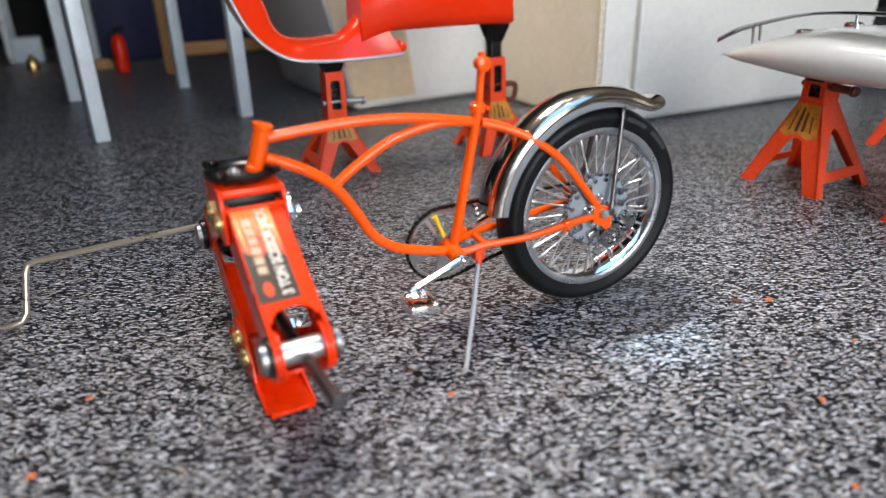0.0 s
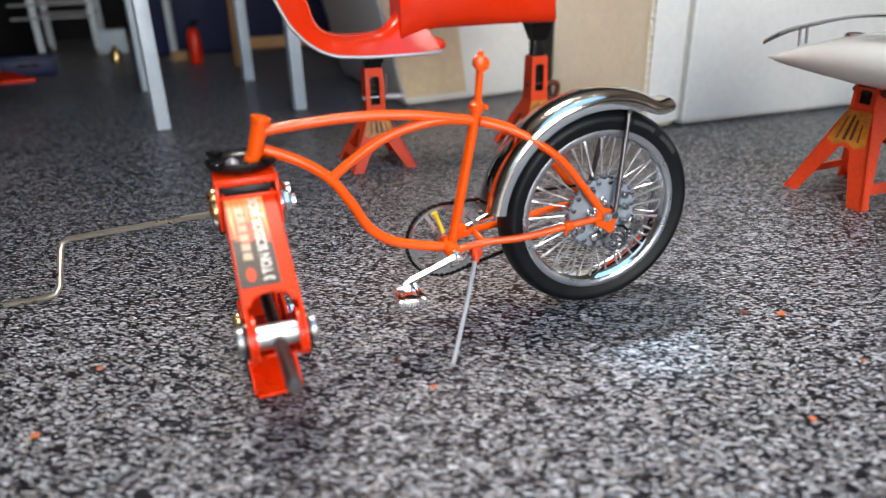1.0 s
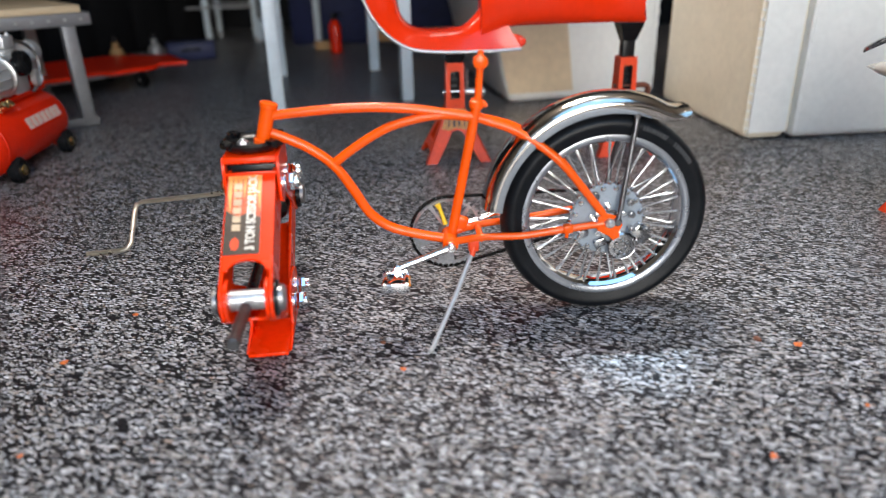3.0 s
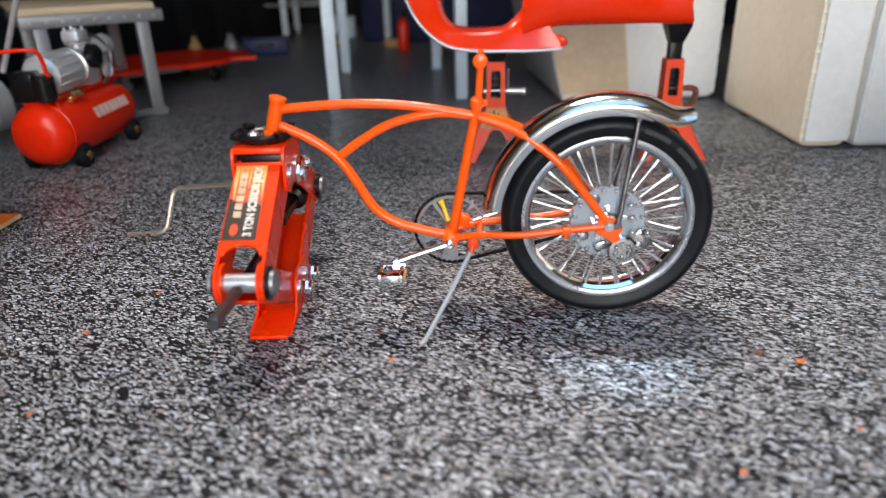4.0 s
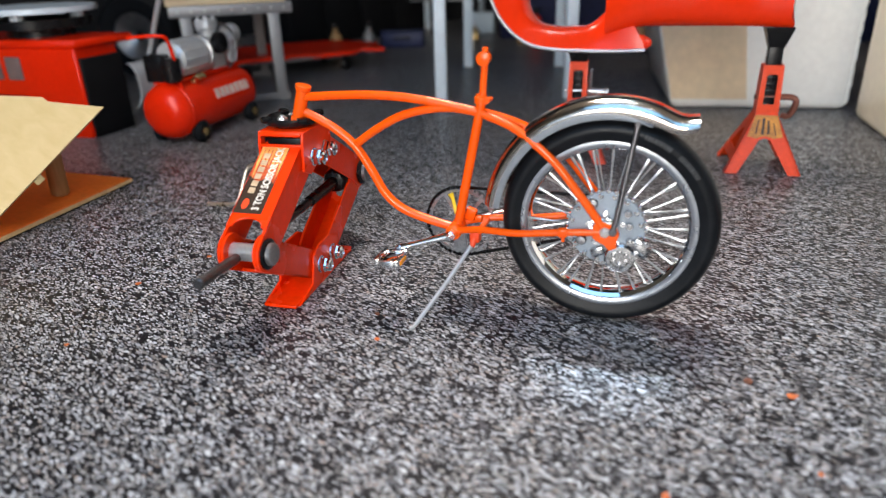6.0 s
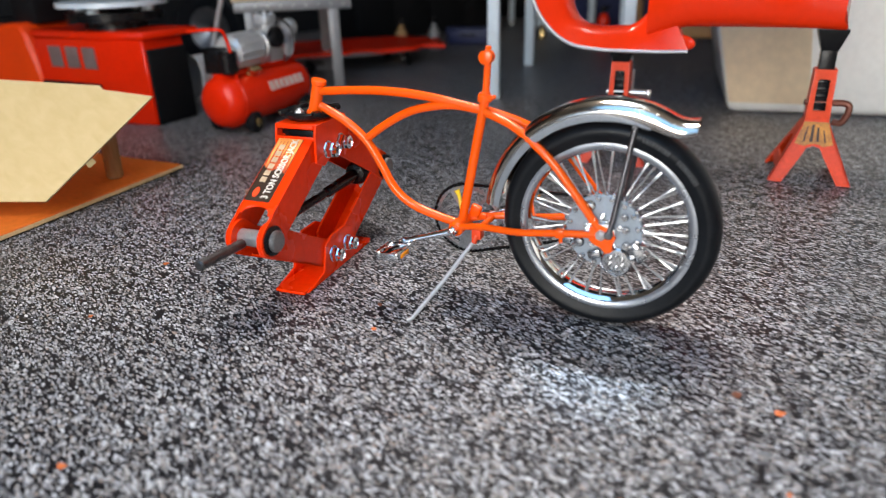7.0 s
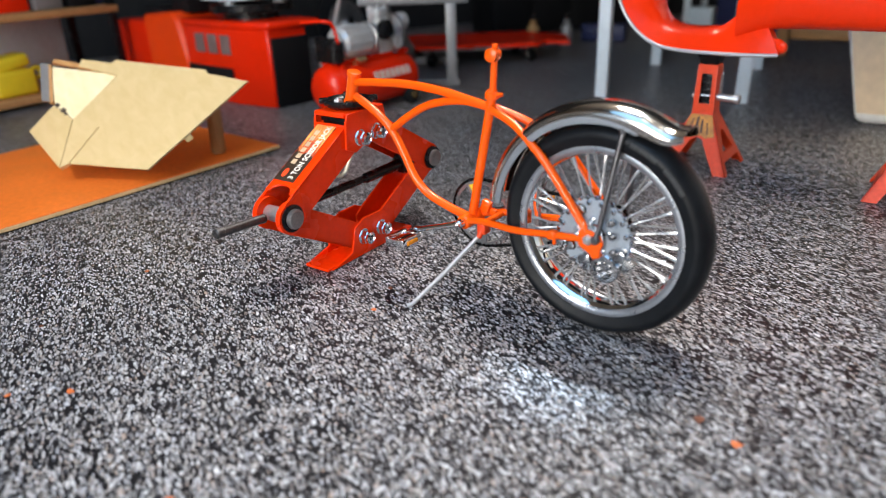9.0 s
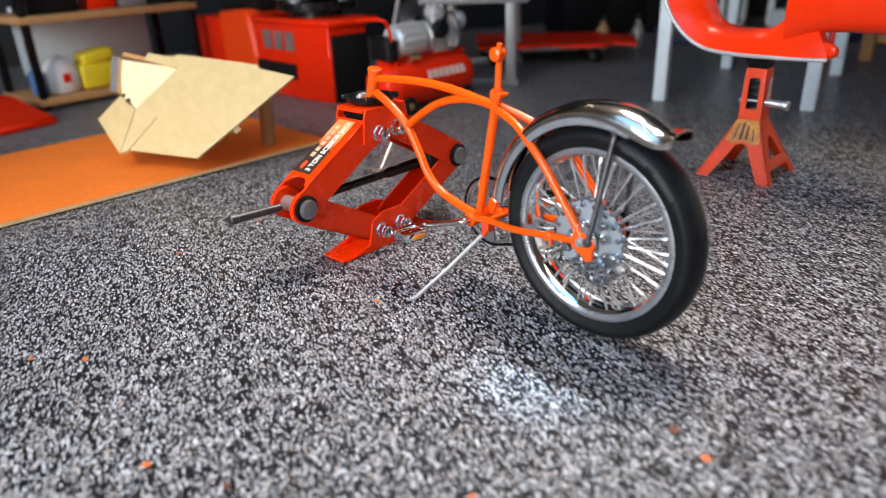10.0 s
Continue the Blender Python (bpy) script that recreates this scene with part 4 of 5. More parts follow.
# ---- scooter body on stands ----
def scooter():
    sc = thing("scooter_body", "glossy red step-through scooter body shell resting on jack stands", "scooter body", at(-66.9, 443.3, 19.6))
    outer = [(-70, 0, 175), (-66, 0, 150), (-60, 0, 125), (-54, 0, 108), (-47, 0, 94), (-36.5, 0, 83), (-24, 0, 76.5), (-8, 0, 74.4), (10, 0, 74), (30, 0, 74.2), (46, 0, 75)]
    inner = [(-58, 0, 176), (-54, 0, 152), (-46, 0, 128), (-36, 0, 108), (-32.5, 0, 96), (-26, 0, 88.5), (-15, 0, 86), (-2, 0, 86.2), (9, 0, 88), (19, 0, 96.5), (26, 0, 108)]
    so, si = spline(outer, 5), spline(inner, 5)
    loops = []
    for i, (p, q) in enumerate(zip(so, si)):
        t = i / (len(so) - 1)
        wo, wi = 19.0 + 2.0 * math.sin(math.pi * t), 13.5
        loop = []
        for u, s in ((-1.0, 0.0), (-0.97, 0.2), (-0.93, 0.6), (-0.85, 0.85), (-0.6, 1.0), (0.0, 1.03), (0.6, 1.0), (0.85, 0.85), (0.93, 0.6), (0.97, 0.2), (1.0, 0.0), (0.0, -0.02)):
            w = wo + (wi - wo) * s
            if u > 0:
                u -= (u + 0.6) * 0.96 * max(0, (t - 0.72) / 0.28) ** 0.6
            c = p.lerp(q, s)
            loop.append((c.x, u * w, c.z))
        loops.append(loop)
    bm = B()
    rings(bm, loops)
    part("leg_shield", bm, BODY_RED, sc)
    for s in (-1, 1):
        bm = B()
        tube(bm, [Vector((p.x - 0.3, s * (19.3 + 2.0 * math.sin(math.pi * i / (len(so) - 1))), p.z - 0.4)) for i, p in enumerate(so) if s < 0 or i < 0.70 * len(so)], 1.1, 10)
        part("edge_trim", bm, PALE, sc, "pale grey edge trim")
    # tail: a rounded shell widening to the rear
    loops = []
    for k in range(15):
        t = k / 14
        x = 20 + 105 * t
        bot = 87 - 7.5 * max(0, 1 - t * 4.2) ** 2 + 0.6 * math.sin(math.pi * t)
        top = 112 + 42 * math.sin(min(1, t * 1.5) * math.pi / 2) - 18 * max(0, t - 0.75) * 4
        w = 15 + 9 * math.sin(math.pi * min(1, t * 1.15 + 0.1)) ** 0.7
        loop = []
        for j in range(20):
            a = 2 * math.pi * j / 20
            cy, cz = math.cos(a), math.sin(a)
            yy = math.copysign(abs(cy) ** 0.55, cy) * w
            zz = (top + bot) / 2 + math.copysign(abs(cz) ** 0.6, cz) * (top - bot) / 2
            loop.append((x + 2.5 * (zz < 92) * t, yy, zz))
        loops.append(loop)
    bm = B()
    rings(bm, loops)
    part("tail_shell", bm, BODY_RED, sc)
    bm = B()
    slab(bm, [(38, 84), (45, 82.8), (48.6, 80.6), (49.4, 78), (48, 75.9), (44, 75.1), (38, 74.8), (33, 78)], 3.0, lambda u, v, w: (u, -16.8 + w, v), 0.8)
    lathe(bm, (46.2, -16.4, 78.9), (0, -1, 0), [(2.5, 0), (2.5, 1.0), (1.9, 1.4), (1.0, 1.4), (0.8, 0.6)], 18)
    part("stand_bracket", bm, BODY_RED, sc)
    return sc


scooter()


# ---- pale hull on stands ----
def hull():
    hu = thing("white_hull", "glossy white pointed body shell with chrome rail on jack stands", "body shell", at(172.7, 407.6, -64.6))
    loops = []
    for k in range(16):
        t = k / 15
        x = 200 * t
        w = 1.0 + 52 * math.sin(min(1.0, t * 1.25) * math.pi / 2) ** 0.8
        bot, top = 75.0 - 9.0 * min(1, t * 3.2) ** 0.8, 75.5 + 20 * math.sin(min(1, t * 2.6) * math.pi / 2)
        loop = []
        for j in range(18):
            a = 2 * math.pi * j / 18
            loop.append((x, 47 * min(1, t * 1.6 + 0.02) + math.cos(a) * w, (top + bot) / 2 - 1 + math.copysign(abs(math.sin(a)) ** 0.8, math.sin(a)) * (top - bot) / 2))
        loops.append(loop)
    bm = B()
    rings(bm, loops)
    part("shell", bm, WHITE, hu, sharp=75)
    # the rail: a flat band that tapers to a point over the bow
    line = spline([(-4, 0, 82), (10, 0.5, 89), (26, 1, 94), (44, 1, 98.6), (62, 1, 101.4), (92, 0, 102.8), (140, 2, 102), (200, 10, 99)], 5)
    bm = B()
    loops = []
    for i, p in enumerate(line):
        wide, tall = 5.4 * min(1, (i + 1) / 9), 1.5 - 0.5 * min(1, i / 14)
        loops.append([p + Vector((0.0, u * wide, v * tall)) for u, v in ((-1, 0), (-0.7, 0.8), (0, 1), (0.7, 0.8), (1, 0), (0.7, -0.8), (0, -1), (-0.7, -0.8))])
    rings(bm, loops)
    part("chrome_rail", bm, DARK_CHROME, hu, "flat chrome rail above the shell")
    for x, z0, z1 in ((19, 82, 91), (23.5, 84, 92.5), (78, 95, 101.5), (140, 94, 101)):
        bm = B()
        rod(bm, (x, 2, z0), (x, 1, z1), 0.8)
        part("rail_post", bm, CHROME, hu)
    bm = B()
    for x, y, z in ((40, 16, 88.6), (62, 24, 93.4)):
        lathe(bm, (x, y, z), (0, 0, 1), [(5.0, 0), (5.0, 1.4), (4.0, 2.2), (1.0, 2.5)], 20)
    part("deck_cap", bm, CHROME, hu, "round chrome cap")


hull()


# ---- white table ----
def white_table():
    tb = thing("white_table", "white table with slim square metal legs", "table", at(-265, 648, 35.5))
    for x, y in ((-64, -94), (58, -88), (63, 96), (-46, 102)):
        bm = B()
        box(bm, (x, y, 110), (11.2, 11.2, 219), 1.2)
        leg = part("leg", bm, ALU, tb)
        bm = B()
        box(bm, (x, y, 0.6), (10.4, 10.4, 1.2), 0.3)
        part("foot_pad", bm, GREY, leg)
    # Unseen top, made oversize to keep ceiling light off the floor behind.
    bm = B()
    box(bm, (-20, 40, 225), (300, 380, 10), 1.5)
    part("shading_top", bm, WHITE, tb)


white_table()


# ---- cream and white upholstered blocks ----
def block(name, label, corners, h, mat, lean=((0, 0),) * 4):
    """An upholstered block on a four-cornered footprint, edges rounded."""
    bm = B()
    lo = [bm.verts.new((x, y, 0.5)) for x, y in corners]
    hi = [bm.verts.new((x + u, y + v, h)) for (x, y), (u, v) in zip(corners, lean)]
    bm.faces.new(lo[::-1])
    bm.faces.new(hi)
    for i in range(4):
        bm.faces.new((lo[i], lo[(i + 1) % 4], hi[(i + 1) % 4], hi[i]))
    bmesh.ops.bevel(bm, geom=bm.edges[:], offset=6, segments=4, affect="EDGES", profile=0.5)
    ob = solid(name, bm, mat, label, "block")
    # puckered piping up the corners
    rnd = random.Random(int(h))
    mid = Vector((sum(x for x, y in corners) / 4, sum(y for x, y in corners) / 4, 0))
    for (x, y), (u, v) in list(zip(corners, lean))[:2]:
        out = (Vector((x, y, 0)) - mid).normalized()
        p0 = Vector((x, y, 0)) - out * 2.6
        bm = B()
        tube(bm, [p0 + out * rnd.uniform(-0.5, 0.5) + Vector((u * k / 40, v * k / 40, 5 + k * (h - 10) / 40)) for k in range(41)], [1.5 + 0.55 * (k % 2) + rnd.uniform(-0.2, 0.2) for k in range(41)], 8)
        part("piping", bm, mat, ob)
    return ob


cushion = block("upholstered_block", "cream vinyl upholstered block with a white front panel", [(131, 529), (160, 543), (95, 680), (66, 665)], 230, CREAM)
block("upholstered_block", "white vinyl upholstered block beside a cream one", [(163, 543), (420, 655), (360, 790), (100, 685)], 240, WHITE_VINYL)
backrest = block("upholstered_block", "cream and white upholstered block behind the scooter body", [(-68, 617), (57, 688), (-20, 835), (-165, 790)], 230, WHITE_VINYL, ((-48, -27), (0, 0), (0, 0), (-48, -27)))


bm = B()
cols = []
for out in (0.2, 1.6):
    for sx, z in ((0.015, 9), (0.44, 9), (0.44, 226), (0.015, 226)):
        a = Vector((-68 - 48 * z / 230, 617 - 27 * z / 230, z))
        cols.append(bm.verts.new(a.lerp(Vector((57, 688, z)), sx) + Vector((0.49, -0.87, 0)) * out))
for f in ((3, 2, 1, 0), (4, 5, 6, 7), (0, 1, 5, 4), (1, 2, 6, 5), (2, 3, 7, 6), (3, 0, 4, 7)):
    bm.faces.new([cols[i] for i in f])
part("cream_panel", bm, TAN_VINYL, backrest, "cream vinyl panel on a white block")
bm = B()
slab(bm, [(1.5, 6), (30, 6), (30, 225), (1.5, 225)], 1.2, lambda u, v, w: Vector((131, 529, v)) + Vector((0.9, 0.435, 0)) * u + Vector((0.435, -0.9, 0)) * (w + 0.1))
part("front_panel", bm, WHITE_VINYL, cushion, "white vinyl front panel")
bm = B()
rnd = random.Random(7)
for k in range(34):
    z = 9 + 6.3 * k
    tube(bm, [Vector((131, 529, z)) + Vector((-0.43, 0.9, 0)) * 4.2, Vector((130.2, 528.2, z + 0.8)), Vector((131, 529, z + rnd.uniform(-1, 1))) + Vector((0.9, 0.435, 0)) * rnd.uniform(3.0, 5.5) + Vector((0.435, -0.9, 0)) * 1.2], [0.3, 0.9, 0.3], 6)
part("stitching", bm, WHITE_VINYL, cushion, "puckered white stitching")


# ---- orange board with plywood ramp ----
bm = B()
d0 = Vector((-267, 223, 0))
e1, e2 = Vector((0.405, -0.914, 0)), Vector((-0.93, -0.37, 0))
o = [d0, d0 + e1 * 330, d0 + e1 * 330 + e2 * 160, d0 + e2 * 175]
slab(bm, [(p.x, p.y) for p in o], 2.1, lambda u, v, w: (u, v, 1.1 + w))
board = solid("orange_board", bm, BOARD_EDGE, "flat board with orange painted top lying on the floor", "board")
bm = B()
cen = sum(o, Vector()) / 4
slab(bm, [((p - cen).normalized().x * -1.2 + p.x, (p - cen).normalized().y * -1.2 + p.y) for p in o], 0.5, lambda u, v, w: (u, v, 3.2 + w))
part("painted_top", bm, BOARD, board)
# Inset black slab added to draw the contact shadow under the board's edge.
bm = B()
slab(bm, [((p - cen).normalized().x * -3.0 + p.x, (p - cen).normalized().y * -3.0 + p.y) for p in o], 1.1, lambda u, v, w: (u, v, w))
part("shadow_gap", bm, PANEL_BLACK, board, "added dark slab that draws the shadow line under the board")


def sheet(bm, corners, depth=2.4):
    """A flat-ish sheet through corners in space, with thickness downwards along its normal."""
    cs = [Vector(c) for c in corners]
    n = (cs[1] - cs[0]).cross(cs[-1] - cs[0]).normalized()
    if n.z < 0:
        n = -n
    one = bmesh.new()
    lo, hi = [one.verts.new(c - n * depth) for c in cs], [one.verts.new(c) for c in cs]
    one.faces.new(lo[::-1])
    one.faces.new(hi)
    for i in range(len(cs)):
        one.faces.new((lo[i], lo[(i + 1) % len(cs)], hi[(i + 1) % len(cs)], hi[i]))
    bmesh.ops.recalc_face_normals(one, faces=one.faces[:])
    return join(bm, one)


def plywood():
    pl = thing("plywood_ramp", "thin pale plywood panel with cut-out, propped on a wooden peg", "ramp", at(0, 0))
    nrm = Vector((0.505, -0.420, 0.754))
    T, R, BL, WL, WR = (Vector(p) for p in ((-215.0, 124.9, 15.2), (-223.0, 196.0, 60.2), (-254.4, 77.1, 15.0), (-279.0, 91.6, 39.5), (-287.7, 124.5, 63.4)))
    slot0, slot1 = Vector((-253.4, 82.1, 16.9)), Vector((-262.4, 104.6, 35.6))
    bm = B()
    sheet(bm, [slot1, (-245.2, 176.4, 64.2), R, T, slot0 + Vector((0.3, 0.9, 0.2)), slot1 + Vector((0.3, 0.9, 0.2))])
    sheet(bm, [slot1, slot0, BL, WL, WR, (-313.1, 103.1, 68.6), (-316.5, 106.3, 72.6), (-298.9, 123.2, 70.3), (-298.4, 126.9, 72.0), (-249.2, 175.6, 66.4), (-245.2, 176.4, 64.2)])
    part("panel", bm, PLY, pl)
    bm = B()
    sheet(bm, [BL + Vector((-0.6, -0.4, 0)), (-310.8, 63.5, 29.2), (-302.1, 82.3, 46.1), WL + Vector((-1, -0.5, 0))])
    part("folded_flap", bm, PLY, pl)
    bm = B()
    sheet(bm, [(-329.9, 86.7, 67.9), (-290.4, 124.4, 63.2), (-281.1, 92.2, 38.8), (-300.9, 83.1, 46.6)], 1.6)
    part("recessed_panel", bm, PLY_LIT, pl, "plywood in the cut-out, coloured as brightly lit")
    for a, b, wide in (((-287.9, 125.4, 63.9), (-331.1, 87.5, 70.4), 2.2), ((-330.5, 86.9, 69.7), (-302.3, 82.5, 48.2), 1.5)):
        a, b = Vector(a), Vector(b)
        side = nrm.cross(b - a).normalized()
        bm = B()
        sheet(bm, [a, b, b - side * wide * 1.6, a - side * wide * 1.2], 2.4)
        part("burnt_edge", bm, SHELF_WOOD, pl, "brown laser-burnt edge")
    for p, r in (((-298.5, 84.4, 46.8), 1.5), ((-291.6, 87.1, 43.9), 1.9), ((-288.3, 88.0, 41.9), 1.2)):
        bm = B()
        lathe(bm, Vector(p) - nrm * 1.0, nrm, [(r, 0), (r, 1.2), (r * 0.6, 1.6)], 12)
        part("scorch_mark", bm, STICKER_DARK, pl, "dark scorch mark")
    bm = B()
    sheet(bm, [(-331.5, 85.8, 69.7), (-304.0, 81.2, 48.5), (-310.8, 75.8, 48.5), (-338.4, 80.3, 69.9)], 1.6)
    part("side_strip", bm, GREY, pl, "grey strip beside the cut-out")
    bm = B()
    box(bm, (-220.5, 152.9, 30.0), (3, 5, 4), 0.5, Matrix.Rotation(radians(31), 4, "X"))
    part("clip", bm, PLY, pl)


plywood()
bm = B()
rod(bm, (-270, 179, 3.8), (-270, 180, 44), 5.2, seg=18)
solid("wooden_peg", bm, PEG, "short round wooden peg under the plywood panel", "peg")


# ---- air compressor ----
def compressor():
    co = thing("air_compressor", "red tank air compressor with silver motor and pump", "compressor", at(-353, 336, 113.5))
    bm = B()
    lathe(bm, (-59, 0, 26), (1, 0, 0), [(2, 0), (10, 0.7), (16, 3.2), (19.6, 7.5), (21.2, 14), (21.2, 101), (19.6, 107), (16, 111), (10, 113.4), (2, 114)], 36)
    lathe(bm, (-46, 0, 26), (1, 0, 0), [(20.8, 0), (21.5, 0.4), (21.5, 1.2), (20.8, 1.6)], 36, True)
    part("tank", bm, TANK_RED, co)
    for x in (-36, 38):
        for s in (-1, 1):
            bm = B()
            rod(bm, (x, s * 14, 8.6), (x, s * 22, 8.6), 8.6, seg=20)
            wh = part("wheel", bm, RUBBER, co, "small black wheel")
            bm = B()
            rod(bm, (x, s * 21, 8.6), (x, s * 23, 8.6), 3.4)
            part("hub_cap", bm, BRASS, wh)
            bm = B()
            box(bm, (x, s * 11, 14), (5, 2, 14), 0.5)
            part("bracket", bm, TANK_RED, co)
    bm = B()
    rod(bm, (-38, -1, 63), (-2, -1, 63), 13.5, seg=28, edge=3)
    motor = part("motor", bm, SATIN, co, "silver electric motor")
    for k in range(14):
        bm = B()
        g = 2 * math.pi * k / 14
        box(bm, (-20, -1 + 13.6 * math.cos(g), 63 + 13.6 * math.sin(g)), (26, 1.2, 1.6), 0.3, Matrix.Rotation(g, 4, "X"), 1)
        part("motor_rib", bm, SATIN, motor)
    bm = B()
    lathe(bm, (-2, -1, 63), (1, 0, 0), [(13.5, 0), (14.4, 0.5), (14.4, 3), (10, 5.5), (3, 6.5)], 28)
    part("end_bell", bm, STEEL, motor)
    bm = B()
    rod(bm, (-46, -8, 48), (-46, -8, 66), 7, seg=20)
    box(bm, (-44, 5, 58), (12, 16, 20), 1.5)
    part("pressure_switch", bm, BLACK, co, "black pressure switch")
    bm = B()
    box(bm, (18, 0, 57), (20, 18, 18), 3)
    rod(bm, (18, 0, 64), (18, 0, 80), 5.6)
    box(bm, (18, 0, 83.5), (15, 13, 8), 1.5)
    for dx in (-4.5, 4.5):
        for dy in (-4, 4):
            hexnut(bm, (18 + dx, dy, 87.3), (18 + dx, dy, 88.8), 1.3)
    pump = part("pump", bm, SATIN, co, "finned silver pump")
    for k in range(5):
        bm = B()
        lathe(bm, (18, 0, 66 + 2.9 * k), (0, 0, 1), [(5.4, 0), (8.2, 0.3), (8.2, 1.1), (5.4, 1.4)], 22, True)
        part("cooling_fin", bm, SATIN, pump)
    bm = B()
    rod(bm, (34, -6, 74), (46, -6, 74), 8, seg=20)
    rod(bm, (38, -6, 60), (38, -6, 74), 4)
    part("air_filter", bm, PALE, co, "pale round air filter")
    bm = B()
    tube(bm, spline([(24, -5, 84), (32, -10, 80), (36, -14, 70), (32, -14, 56), (26, -10, 48)], 5), 1.2, 8)
    part("delivery_pipe", bm, DARK_STEEL, co)
    bm = B()
    rod(bm, (10, -11, 70), (10, -19, 70), 8.5, seg=22)
    part("pulley", bm, BLACK, co)
    bm = B()
    lathe(bm, (26, -13, 58), (0, -1, 0), [(2, 0), (5.6, 0.3), (5.6, 3), (4.6, 3.6), (4.4, 3.0), (1, 3.0)], 18)
    part("dial", bm, PALE, co)
    bm = B()
    tube(bm, spline([(-42, -12, 42), (-46, -13, 60), (-52, -14, 79), (-57, -12, 83), (-61, 2, 83), (-63, 12, 82)], 5), 1.35, 10)
    part("handle", bm, TANK_RED, co)
    bm = B()
    box(bm, (0, 0, 48), (96, 18, 3), 0.5)
    part("deck", bm, TANK_RED, co)
    bm = B()
    for x in (-26, -20):
        rod(bm, (x, -12, 46), (x, -17, 50), 2.8)
    box(bm, (-23, -12, 46), (12, 4, 3), 0.6)
    part("gauge", bm, BRASS, co)
    for k in range(7):
        bm = B()
        a = radians(20)
        box(bm, (-10 + 7.0 * k, -21.4 * math.cos(a), 26 + 21.4 * math.sin(a)), (5.4, 0.4, 7.5), 0, Matrix.Rotation(-a, 4, "X"))
        part("lettering_bar", bm, LETTER, co)


compressor()


# ---- steel workbench ----
def workbench():
    wb = thing("workbench", "steel workbench with a pale wooden top", "workbench", at(-400, 460, 60))
    # x along the front edge, y back
    for x, y in ((-8, 0), (-88, 0), (-8, 150), (-88, 150)):
        bm = B()
        box(bm, (x, y, 42), (10.5, 10.5, 84), 1)
        part("leg", bm, GREY, wb)
    for c, s in (((-46, 0, 88), (112, 13, 10)), ((-46, 150, 88), (112, 13, 10)), ((-96, 75, 88), (12, 150, 10)), ((4, 75, 88), (12, 150, 10))):
        bm = B()
        box(bm, c, s, 1)
        part("top_rail", bm, GREY, wb)
    for y in (0, 150):
        bm = B()
        box(bm, (-46, y, 4), (92, 10, 7), 1)
        part("foot_rail", bm, GREY, wb)
    bm = B()
    box(bm, (-50, 75, 96), (108, 162, 6), 1)
    part("benchtop", bm, BENCH_WOOD, wb)
    bm = B()
    for k in range(9):
        rod(bm, (-94 + 12 * k, -6.4, 88), (-94 + 12 * k, -7.2, 88), 1.1, seg=8)
    part("frame_rivets", bm, STEEL, wb)


workbench()

creeper = thing("creeper_board", "flat red creeper board with notched edge and castors", "creeper", at(0, 0))
bm = B()
slab(bm, [(-520, 470), (-488, 528), (-494, 540), (-482, 556), (-470, 556), (-452, 602), (-462, 620), (-438, 637), (-492, 676), (-560, 660), (-640, 520)], 4, lambda u, v, w: (u, v, 22 + w), 0.8)
part("deck", bm, TANK_RED, creeper)
bm = B()
slab(bm, [(-524, 478), (-492, 536), (-466, 606), (-500, 662), (-555, 645), (-625, 520)], 3, lambda u, v, w: (u, v, 18.8 + w), 0.4)
part("frame", bm, GREY, creeper, "grey steel underframe")
for x, y in ((-520, 492), (-480, 610), (-556, 640), (-612, 522)):
    bm = B()
    rod(bm, (x - 3, y, 8), (x + 3, y, 8), 8)
    rod(bm, (x, y, 12), (x, y, 19.5), 2.5)
    part("castor", bm, BLACK, creeper)


